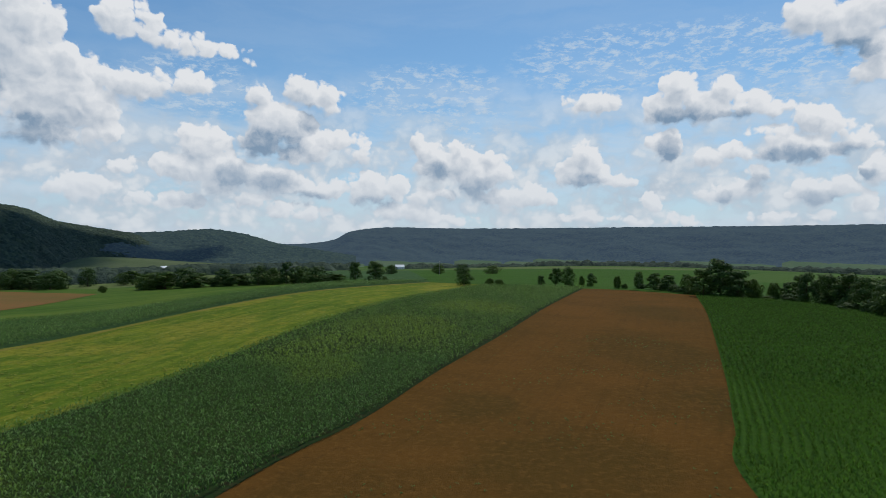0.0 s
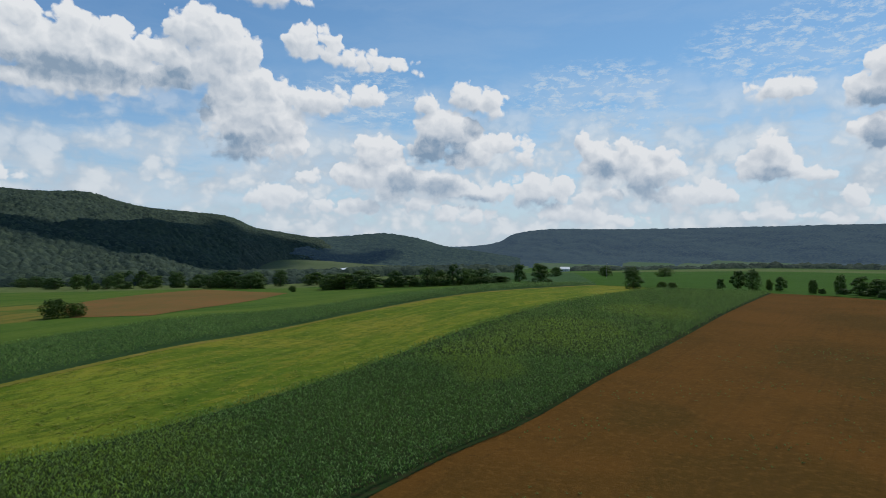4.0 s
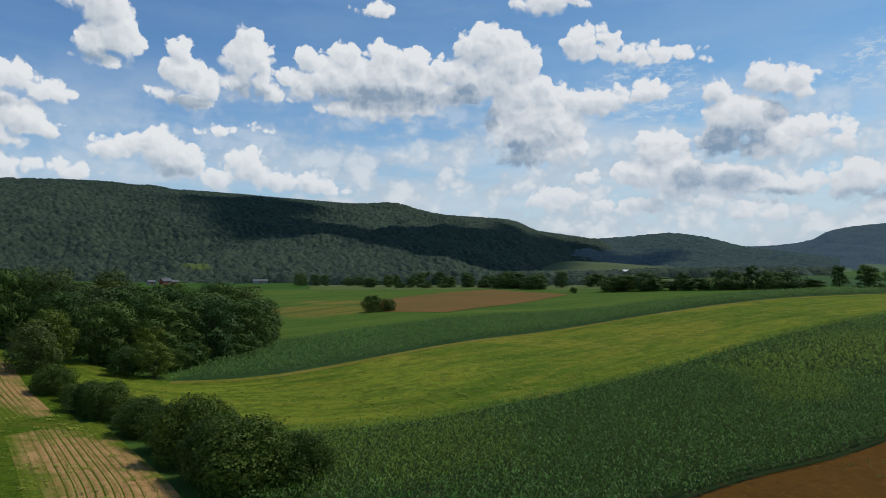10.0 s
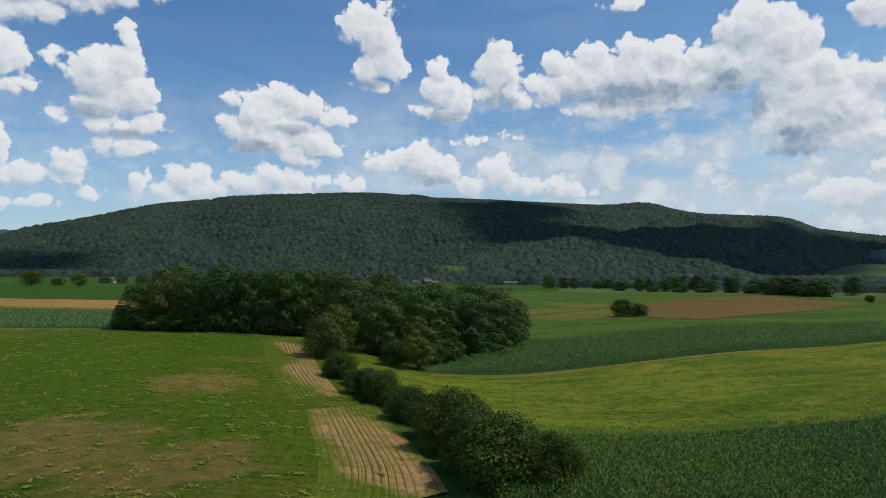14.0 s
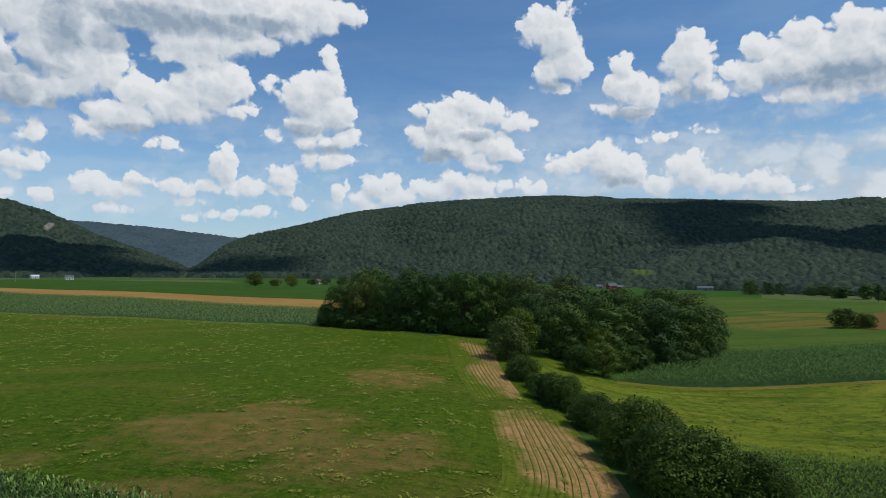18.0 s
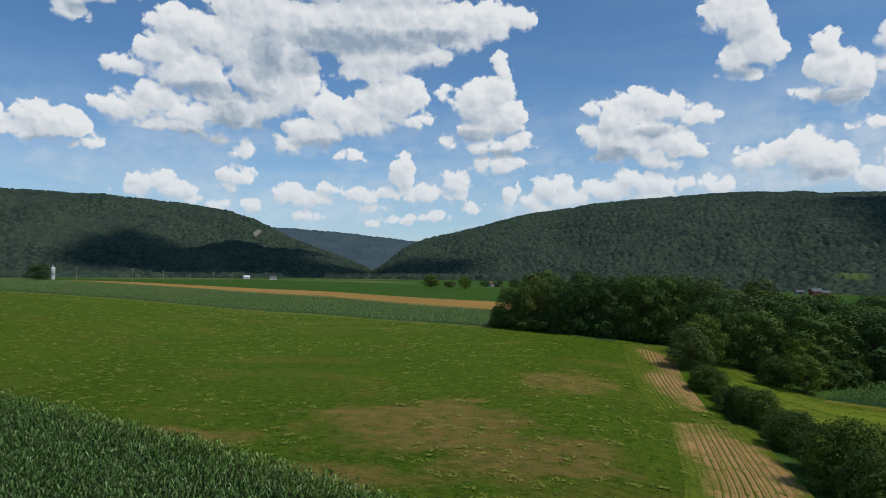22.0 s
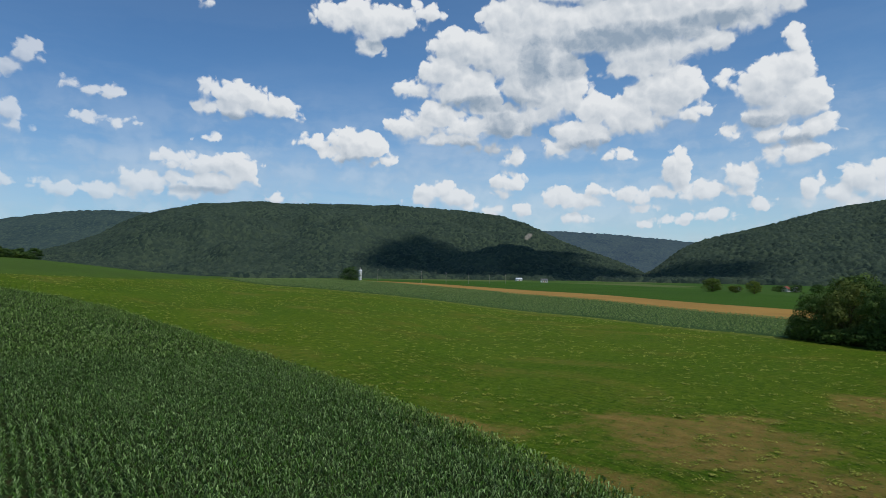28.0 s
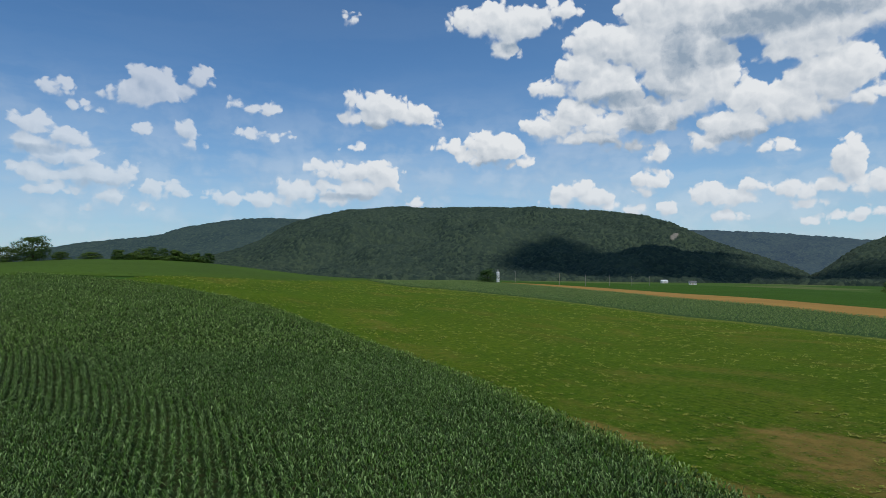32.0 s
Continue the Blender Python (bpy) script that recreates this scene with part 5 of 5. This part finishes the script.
# hedgerow on the crest
stand_all(FAR_OAKS + SLIM, [(-211, 303, 7.5, 16), (-202, 302, 7.7, 14), (-184, 290, 8.2, 15), (-122, 257, 7, 12), (-115, 256, 7.2, 10), (-108, 258, 9, 10), (-102, 257, 6.8, 9.5), (-91, 257, 6, 10), (-84, 255, 4.8, 9), (-76, 255, 6.3, 8),
                        (-70, 255, 7, 7), (-65, 257, 7.7, 7), (-59, 259, 6.1, 8.5), (-55, 267, 6.6, 10), (-47, 274, 3.6, 10)], HEDGE)
stand_all(SLIM, [(-40, 283, 8.6, 6.5), (-31, 286, 9.3, 11)], HEDGE)
stand_all(MIDS, [(-142, 258, 1.9, 3.7), (-26, 277, 2.3, 2.6), (20, 262, 3.3, 4.3), (24, 264, 3.1, 4), (63, 280, 3.4, 2.4), (77, 262, 1.7, 3.6), (74, 262, 4.5, 3.2), (105, 209, 5, 6), (113, 211, 4.4, 5.2)], HEDGE)
stand_all(FAR_OAKS + SLIM, [(9, 261, 6.2, 6.7), (44, 276, 4.8, 3.8), (51, 279, 8, 6), (56, 276, 8.4, 6.3), (67, 279, 6.1, 5.5), (84, 265, 6.3, 5.4), (88, 258, 5.4, 7.4), (92, 252, 6.2, 6.8), (94, 237, 7.1, 5.8),
                        (91, 216, 11, 9.5), (97, 216, 12.8, 10.6), (101, 211, 9.7, 9.3), (121, 216, 7.1, 7.8), (125, 216, 6.7, 5.3), (119, 202, 10, 7.4), (124, 198, 10.1, 8.8), (124, 189, 11, 9.8), (121, 176, 10.2, 9.4)], HEDGE)
row_of(FAR_OAKS + SLIM, [(114, 160), (118, 146), (122, 126)], 6, 9, 11, 9, 1.5, HEDGE)
row_of(FAR_OAKS, [(128, 205), (134, 185), (132, 160)], 6, 9, 12, 10, 2, HEDGE)
row_of(FAR_OAKS, [(-30, 440), (5, 470), (40, 480)], 4, 6, 8, 9, 6)
row_of(THICKET, [(-128, 262), (-108, 260), (-84, 257), (-65, 259), (-50, 274)], 14, 1.8, 3.6, 6.5, 1.0, HEDGE)
row_of(THICKET, [(84, 262), (93, 246), (93, 228), (104, 213), (118, 210)], 9, 1.8, 3.2, 6, 0.8, HEDGE)
row_of(THICKET, [(122, 196), (116, 170), (117, 150), (122, 128)], 8, 2.0, 3.6, 6, 1.0, HEDGE)
row_of(THICKET, [(-280, 285), (-240, 305), (-205, 300), (-180, 292)], 9, 1.8, 3.4, 7, 1.5, HEDGE)
# trees beyond the far meadow
row_of(FAR_OAKS + SLIM, [(-330, 300), (-290, 300), (-235, 312), (-190, 318), (-150, 330)], 16, 5.5, 8.5, 9, 3, HEDGE)
row_of(FAR_OAKS, [(-420, 300), (-370, 330), (-330, 360)], 8, 5, 8, 10, 4, HEDGE)
stand_all(SLIM, [(-267, 267, 9.9, 5), (-257, 326, 8, 6.2)], HEDGE)
stand_all(FAR_OAKS, [(-278, 291, 4.7, 7), (-264, 292, 4.3, 6), (-267, 313, 5, 6.2), (-211, 293, 5.6, 13), (-200, 300, 6.6, 13), (-183, 294, 6.6, 11), (-230, 305, 5, 9), (-245, 310, 4.6, 8)], HEDGE)
stand_all(MIDS, [(-135, 246, 2, 2.4)], HEDGE)
# round the silo, at the houses under the mountain and on the rise behind the corn
stand_all(FAR_OAKS, [(-345, -281, 9.5, 12)])
stand_all(BRIGHT, [(-501, -62, 9.7, 15), (-471, -32, 8.6, 10), (-511, -49, 4.7, 7.5), (-490, -45, 5, 9)], "trees round the houses")
stand_all(FAR_OAKS, [(-548, 6, 6, 9), (-556, 16, 5, 8), (-543, -8, 5.5, 8), (-552, -20, 4.5, 9)], "trees round the houses")
stand_all(OAKS, [(-67, -288, 9.8, 12)], "trees on the rise")
stand_all(FAR_OAKS, [(-60, -296, 6, 9), (-50, -300, 5.5, 10), (-77, -288, 3.6, 6.5), (-86, -280, 3.2, 9)], "trees on the rise")
row_of(THICKET, [(-90, -260), (-104, -260), (-118, -266), (-132, -274)], 10, 1.6, 2.8, 6, 1.0, "trees on the rise")
row_of(FAR_OAKS + SLIM, [(-92, -262), (-104, -262), (-118, -268), (-132, -276)], 12, 3.0, 5.6, 5.0, 1.5, "trees on the rise")

# ---- standing crops: rows of plants, one mesh to a field ----
def within(p, line, other):
    """Which points lie between two lines of the plan."""
    ring = np.concatenate([smooth_line(line, 60), smooth_line(other, 60)[::-1]])
    inside = np.zeros(len(p), bool)
    for a, b in zip(ring, np.roll(ring, -1, 0)):
        cross = (a[1] > p[:, 1]) != (b[1] > p[:, 1])
        inside ^= cross & (p[:, 0] < (b[0] - a[0]) * (p[:, 1] - a[1]) / (b[1] - a[1] + 1e-12) + a[0])
    return inside


def in_rows(line, side, count, gap, step, seed, first=0.3):
    """Points in rows at one side of a line of the plan: 1 left, -1 right."""
    rng = np.random.default_rng(seed)
    p = np.array(line, float)
    p = np.concatenate([[p[0] * 2 - p[1]], p, [2 * p[-1] - p[-2]]])
    base = smooth_line(p, 400)
    way = np.gradient(base, axis=0)
    way /= np.linalg.norm(way, axis=1)[:, None]
    across = np.stack([-way[:, 1], way[:, 0]], -1) * side
    out = []
    for k in range(count):
        row = base + across * (first + k * gap)
        run = np.concatenate([[0], np.cumsum(np.hypot(*np.diff(row, axis=0).T))])
        at = np.arange(0, run[-1], step)
        at = at + rng.uniform(-0.35, 0.35, len(at)) * step
        out.append(np.stack([np.interp(at, run, row[:, 0]), np.interp(at, run, row[:, 1])], -1) + rng.normal(0, 0.06 * gap, (len(at), 2)))
    return np.concatenate(out)


def blades(name, p, high, count, long, wide, material, label, seed, category="corn", droop=0.5, low=0.25, rises=(0.25, 0.6)):
    """Arching leaf blades round each point, all in one mesh."""
    rng = np.random.default_rng(seed)
    n = len(p) * count
    x, y = np.repeat(p[:, 0], count), np.repeat(p[:, 1], count)
    top = np.repeat(high * rng.uniform(0.8, 1.12, len(p)) * (1 + 0.10 * waves(p[:, 0], p[:, 1], 14, seed)), count)
    z = land(x, y)
    a = np.repeat(rng.uniform(0, 6.283, len(p)), count) + np.tile(np.arange(count) * 2.6, len(p)) + rng.normal(0, 0.35, n)
    h = top * (low + (0.86 - low) * (np.tile(np.arange(count), len(p)) + rng.uniform(0.2, 0.8, n)) / count)
    ln, w = long * rng.uniform(0.7, 1.2, n), wide * rng.uniform(0.7, 1.25, n) * 0.5
    ca, sa = np.cos(a), np.sin(a)
    rise = rng.uniform(*rises, n)

    def at(out, lift, half):
        bx, by, bz = x + ca * ln * out, y + sa * ln * out, z + h + ln * lift
        return np.stack([bx - sa * half, by + ca * half, bz], -1), np.stack([bx + sa * half, by - ca * half, bz], -1)

    a0, a1 = at(0.03, 0.0, w * 0.5)
    b0, b1 = at(0.45, rise, w)
    tip, _ = at(0.95, rise - droop * rng.uniform(0.5, 1.3, n), w * 0)
    co = np.stack([a0, a1, b0, b1, tip], 1).reshape(-1, 3)
    base = np.arange(n)[:, None] * 5
    tri = (base[:, None] + np.array([(0, 1, 3), (0, 3, 2), (2, 3, 4)])).reshape(-1, 3)
    me = bpy.data.meshes.new(name)
    me.vertices.add(len(co))
    me.vertices.foreach_set("co", co.astype(np.float32).ravel())
    me.loops.add(tri.size)
    me.loops.foreach_set("vertex_index", tri.astype(np.int32).ravel())
    me.polygons.add(len(tri))
    me.polygons.foreach_set("loop_start", np.arange(0, tri.size, 3, dtype=np.int32))
    me.update(calc_edges=True)
    me.materials.append(material)
    return tagged(new(name, me), label, category, kind="stuff")


def split(p, near):
    """Points nearer than that to the camera's place, and those farther."""
    r = np.hypot(*p.T)
    return p[(r > 30) & (r < near)], p[r >= near]


def seen(p, lo, hi):
    turn = np.degrees(np.arctan2(-p[:, 0], p[:, 1]))
    return p[(turn % 360 - 360 * (turn % 360 > 300) > lo) & (turn % 360 - 360 * (turn % 360 > 300) < hi)]


def shrunk(line, k):
    return [(x * k, y * k) for x, y in line]


# tall corn under the camera's last views
CORN_OTHER = [(-26, -6), (-6, -22), (0, -60), (0, -100), (-5, -150), (-20, -212)]
p = in_rows(CORN_EDGE, 1, 95, 0.76, 0.34, 11)
p = seen(p[within(p, CORN_EDGE, CORN_OTHER)], 90, 176)
near, _ = split(p, 88)
blades("corn_plants", near, 2.2, 8, 0.42, 0.095, CORN_LEAF, "tall dark green corn in close rows", 1, rises=(0.35, 0.85))
p = in_rows(CORN_EDGE, 1, 95, 0.76, 0.68, 12)
p = seen(p[within(p, CORN_EDGE, CORN_OTHER)], 90, 176)
_, far = split(p, 86)
blades("corn_plants", far, 2.2, 6, 0.50, 0.15, CORN_LEAF, "tall dark green corn in close rows", 2, rises=(0.35, 0.85))
p = seen(in_rows(CORN_EDGE[1:], 1, 4, 0.4, 0.2, 61, 0.1), 90, 176)
blades("corn_plants", p[np.hypot(*p.T) > 30], 2.2, 7, 0.42, 0.11, CORN_LEAF, "tall dark green corn at the field's edge", 62, rises=(0.35, 0.85))

# the strip of corn between bare soil and hay
STRIP = [(-32, 20), (-22, 20)] + SOIL_LEFT[1:]
STRIP_FAR = shrunk(BEAN_FAR, 0.98)
p = in_rows(SOIL_LEFT, 1, 75, 0.76, 0.30, 13, 0.0)
p = seen(p[within(p, STRIP, STRIP_FAR)], -40, 75)
near, _ = split(p, 85)
blades("corn_plants", near, 1.3, 7, 0.34, 0.075, CORN_YOUNG, "waist-high corn with yellow-green patches beside bare soil", 3)
p = in_rows(SOIL_LEFT, 1, 75, 0.76, 0.9, 14, 0.0)
p = seen(p[within(p, STRIP, STRIP_FAR)], -40, 75)
_, far = split(p, 83)
blades("corn_plants", far, 1.3, 6, 0.45, 0.13, CORN_YOUNG, "waist-high corn with yellow-green patches beside bare soil", 4)

# bright corn on the other side of the soil
BRIGHT_FAR = [(60, 0), (80, 40), (100, 90), (112, 150), (118, 190), (92, 225)]
p = in_rows(SOIL_RIGHT, -1, 110, 0.76, 0.45, 15)
p = seen(p[within(p, SOIL_RIGHT, BRIGHT_FAR)], -42, 0)
near, _ = split(p, 85)
blades("corn_plants", near, 1.2, 6, 0.45, 0.09, CORN_SUNNY, "bright green corn beside bare soil", 5)
p = in_rows(SOIL_RIGHT, -1, 110, 0.76, 1.1, 16)
p = seen(p[within(p, SOIL_RIGHT, BRIGHT_FAR)], -42, 0)
_, far = split(p, 83)
blades("corn_plants", far, 1.2, 5, 0.7, 0.2, CORN_SUNNY, "bright green corn beside bare soil", 6)

# blue-green strips farther off
p = in_rows(HAY_FAR[1:], 1, 80, 0.8, 0.75, 17)
p = p[within(p, HAY_FAR[1:], shrunk(CORN_FAR, 0.95))]
blades("corn_plants", p, 1.7, 6, 0.5, 0.16, STRIP_LEAF, "blue-green corn between hay and meadow", 7)
p = in_rows(CROP_NEAR, -1, 110, 1.3, 1.8, 18)
p = p[within(p, [(-130, 22)] + CROP_NEAR, [(-180, 30)] + CROP_FAR)]
blades("crop_plants", p, 0.8, 4, 0.65, 0.26, BLUE_LEAF, "low blue-green crop in rows", 8, "crop")

# sparse rows on the tan strips
for line, count, gap, other in ((ROWS_NEAR, 17, 0.74, ROWS_NEAR_TOP), (ROWS_FAR, 13, 0.62, ROWS_FAR_TOP)):
    p = in_rows(line, -1, count, gap, 0.26, 19)
    blades("row_plants", p[within(p, line, other)], 0.10, 4, 0.09, 0.045, TUFT_LEAF, "thin green seedling rows on tan soil", 9, "crop", low=0.1)

# meadow tufts and weeds, hay stubble, sprouts on the bare soil
rng = np.random.default_rng(8)
p = np.stack([rng.uniform(-195, -25, 90000), rng.uniform(-170, 32, 90000)], -1)
p = p[within(p, CORN_EDGE, MEADOW_FAR)]
r = np.hypot(*p.T)
p = p[rng.uniform(0, 1, len(p)) < np.clip(50 / r, 0.0, 1) ** 1.6]
blades("meadow_tufts", p, 0.10, 3, 0.17, 0.09, TUFT_LEAF, "short green meadow plants", 21, "grass", 0.1, 0.3, (0.0, 0.2))
spread = np.stack([rng.uniform(-205, -30, 12000), rng.uniform(-230, 30, 12000)], -1)
spread = spread[within(spread, CORN_EDGE, MEADOW_FAR) & (waves(spread[:, 0], spread[:, 1], 40, 91) > -0.6)][:3600]
size = rng.uniform(0.12, 0.55, len(spread)) ** 1.3
q = np.repeat(spread, 9, 0) + rng.normal(0, 1, (9 * len(spread), 2)) * np.repeat(size, 9)[:, None]
blades("meadow_weeds", q, 0.18, 3, 0.17, 0.13, WEED_LEAF, "yellow-green flowering weeds in the meadow", 22, "weeds", 0.1, 0.3, (0.0, 0.35))
p = np.stack([rng.uniform(-20, 40, 2200), rng.uniform(30, 110, 2200)], -1)
p = p[within(p, SOIL_LEFT, SOIL_RIGHT) & (waves(p[:, 0], p[:, 1], 18, 77) > 0.25)]
blades("soil_sprouts", p, 0.14, 4, 0.18, 0.07, BUSH_LEAF, "thin weeds sprouting on bare soil", 25, "weeds", low=0.1)
p = np.stack([rng.uniform(-112, 5, 26000), rng.uniform(28, 290, 26000)], -1)
p = p[within(p, HAY_NEAR, HAY_FAR) & (waves(p[:, 0], p[:, 1], 9, 33) > -0.3)]
p = p[rng.uniform(0, 1, len(p)) < np.clip(70 / np.hypot(*p.T), 0, 1)]
blades("hay_tufts", p, 0.2, 4, 0.3, 0.14, HAY_LEAF, "yellow-green tufts of mown hay", 26, "hay", 0.2, 0.2, (0.0, 0.35))

# ---- farm buildings, silo and poles ----
def part(name, bm, material, parent, label=""):
    me = bpy.data.meshes.new(name)
    bmesh.ops.recalc_face_normals(bm, faces=bm.faces)
    bm.to_mesh(me)
    bm.free()
    me.materials.append(material)
    ob = new(name, me)
    ob.parent = parent
    if label:
        ob["label"] = label
    return ob


def box(x0, x1, y0, y1, z0, z1):
    bm = bmesh.new()
    bmesh.ops.create_cube(bm, size=1, matrix=Matrix.Translation(((x0 + x1) / 2, (y0 + y1) / 2, (z0 + z1) / 2)) @ Matrix.Diagonal((x1 - x0, y1 - y0, z1 - z0, 1)))
    return bm


def gabled(long, deep, eave, ridge, walls, roof, label, category="house"):
    """A house or barn with gable walls, a two-sided roof, door and windows."""
    thing = tagged(new(category.replace(" ", "_")), label, category)
    bm = bmesh.new()
    a, b = long / 2, deep / 2
    base = [bm.verts.new(v) for v in ((-a, -b, -1), (a, -b, -1), (a, b, -1), (-a, b, -1), (-a, -b, eave), (a, -b, eave), (a, b, eave), (-a, b, eave), (-a, 0, ridge), (a, 0, ridge))]
    for f in ((0, 1, 5, 4), (2, 3, 7, 6), (1, 2, 6, 9, 5), (3, 0, 4, 8, 7)):
        bm.faces.new([base[i] for i in f])
    part("wall", bm, walls, thing)
    for s in (-1, 1):
        bm = bmesh.new()
        o, t = 0.4, 0.15
        drop = (ridge - eave) / b * o
        low = [bm.verts.new(v) for v in ((-a - o, s * (b + o), eave - drop), (a + o, s * (b + o), eave - drop), (a + o, 0, ridge), (-a - o, 0, ridge))]
        high = [bm.verts.new(v.co + Vector((0, 0, t))) for v in low]
        for f in ((0, 1, 2, 3),):
            bm.faces.new([low[i] for i in f])
            bm.faces.new([high[i] for i in f])
        for i in range(4):
            j = (i + 1) % 4
            bm.faces.new((low[i], low[j], high[j], high[i]))
        part("roof", bm, roof, thing)
    for s in (-1, 1):
        part("door", box(-0.6, 0.6, s * b - 0.04, s * b + 0.04, 0, 2.1), BRICK, thing)
        for k in (-0.6, 0.6):
            frame_ob = part("window", box(k * a - 0.6, k * a + 0.6, s * b - 0.05, s * b + 0.05, 0.9, 2.3), PLASTER, thing, "white window frame")
            part("pane", box(k * a - 0.48, k * a + 0.48, s * b - 0.07, s * b + 0.07, 1.0, 2.2), GLASS_DARK, frame_ob)
    return thing


def put(ob, bearing, far, turn):
    a = radians(bearing)
    x, y = -far * math.sin(a), far * math.cos(a)
    ob.matrix_basis = pose(x, y, float(land(x, y)), 0, 0, turn)
    return ob


for bearing, far, turn, long, deep, eave, ridge, walls, roof, label, cat in (
        (113.6, 1060, 20, 10, 7, 3, 5, PLASTER, ROOF_LIGHT, "long white barn with a pale metal roof", "barn"),
        (111.3, 900, 10, 9, 6, 3, 5, PLASTER, ROOF, "low white house at the mountain's foot", "house"),
        (95.1, 560, 80, 5, 4, 2, 3.2, PLASTER, ROOF, "small white house among trees", "house"),
        (91.6, 560, 70, 6, 5, 2.5, 4.2, PLASTER, BRICK, "white house with a red roof", "house"),
        (90.9, 580, 60, 5, 4, 2.2, 3.6, PLASTER, ROOF, "white house with a grey roof", "house"),
        (64.9, 600, 30, 8, 6, 3.5, 6, BRICK, ROOF, "farmhouse with red walls and a grey roof", "house"),
        (64.3, 610, 40, 9, 6, 2.5, 4, BRICK, ROOF, "long red farm shed", "barn"),
        (66.0, 600, 20, 6, 5, 2.5, 4, GREY_BOARDS, ROOF, "small white farm building", "barn"),
        (57.2, 640, 10, 14, 6, 2.5, 4, GREY_BOARDS, ROOF, "long grey-roofed shed behind the meadow", "barn"),
        (24.2, 760, 60, 17, 10, 6, 10, PLASTER, ROOF_LIGHT, "white barn behind the hedgerow", "barn"),
        (23.5, 770, 60, 12, 9, 4, 7, PLASTER, ROOF_LIGHT, "white shed beside a barn", "barn"),
        (14.5, 1280, 60, 20, 12, 6, 11, PLASTER, ROOF_LIGHT, "far white barn in the valley", "barn"),
        (13.0, 1320, 30, 16, 10, 5, 9, PLASTER, ROOF, "far white house in the valley", "house"),
        (17.0, 1300, 30, 14, 10, 5, 9, PLASTER, ROOF, "far white house in the valley", "house"),
        (10.2, 1200, 10, 14, 10, 5, 8, PLASTER, ROOF_LIGHT, "far white house in the valley", "house"),
        (4.0, 1250, 10, 18, 10, 5, 9, PLASTER, ROOF_LIGHT, "far white barn in the valley", "barn"),
        (-32.4, 1350, 10, 14, 9, 5, 8, PLASTER, ROOF_LIGHT, "far white barn under the ridge", "barn"),
        (165.0, 900, 10, 26, 10, 7, 11, PLASTER, ROOF_LIGHT, "far white barn on the rise", "barn"),
        (163.2, 1000, 10, 16, 10, 6, 10, PLASTER, ROOF_LIGHT, "far white shed on the rise", "barn")):
    put(gabled(long, deep, eave, ridge, walls, roof, label, cat), bearing, far, bearing + turn)


def silo():
    thing = tagged(new("silo"), "tall pale concrete silo with a domed cap", "silo")
    bm = bmesh.new()
    bmesh.ops.create_cone(bm, cap_ends=True, segments=28, radius1=1.25, radius2=1.25, depth=9, matrix=Matrix.Translation((0, 0, 3.5)))
    part("shell", bm, CONCRETE, thing)
    bm = bmesh.new()
    bmesh.ops.create_uvsphere(bm, u_segments=24, v_segments=12, radius=1.28, matrix=Matrix.Translation((0, 0, 8.0)) @ Matrix.Diagonal((1, 1, 0.7, 1)))
    part("dome", bm, ROOF_LIGHT, thing, "pale metal dome")
    for k in range(6):
        bm = bmesh.new()
        bmesh.ops.create_cone(bm, cap_ends=False, segments=28, radius1=1.28, radius2=1.28, depth=0.1, matrix=Matrix.Translation((0, 0, 0.6 + 1.3 * k)))
        part("hoop", bm, ROOF, thing)
    part("chute", box(1.25, 1.9, -0.4, 0.4, 0, 7.6), PLASTER, thing)
    part("headhouse", box(-0.5, 0.5, -0.5, 0.5, 8.6, 10.4), GREY_BOARDS, thing, "grey box on the cap")
    return thing


put(silo(), 128.2, 480, 40)


def pole():
    thing = tagged(new("utility_pole"), "grey wooden utility pole with a crossarm", "pole", "poles along the road")
    bm = bmesh.new()
    bmesh.ops.create_cone(bm, cap_ends=True, segments=10, radius1=0.17, radius2=0.11, depth=11, matrix=Matrix.Translation((0, 0, 4.5)))
    part("shaft", bm, POLE_WOOD, thing)
    part("crossarm", box(-1.2, 1.2, -0.06, 0.06, 9.2, 9.35), POLE_WOOD, thing)
    for k in (-1.0, 0.0, 1.0):
        part("insulator", box(k - 0.05, k + 0.05, -0.05, 0.05, 9.35, 9.6), PLASTER, thing)
    return thing


first = None
for bearing, far in ((126.6, 540), (122.6, 500), (120.3, 540), (118.2, 580), (116.3, 640), (114.8, 700), (0.3, 420)):
    if first is None:
        first = put(pole(), bearing, far, bearing + 70)
    else:
        a = radians(bearing)
        x, y = -far * math.sin(a), far * math.cos(a)
        copy_thing(first, pose(x, y, float(land(x, y)), 0, 0, bearing + 70))
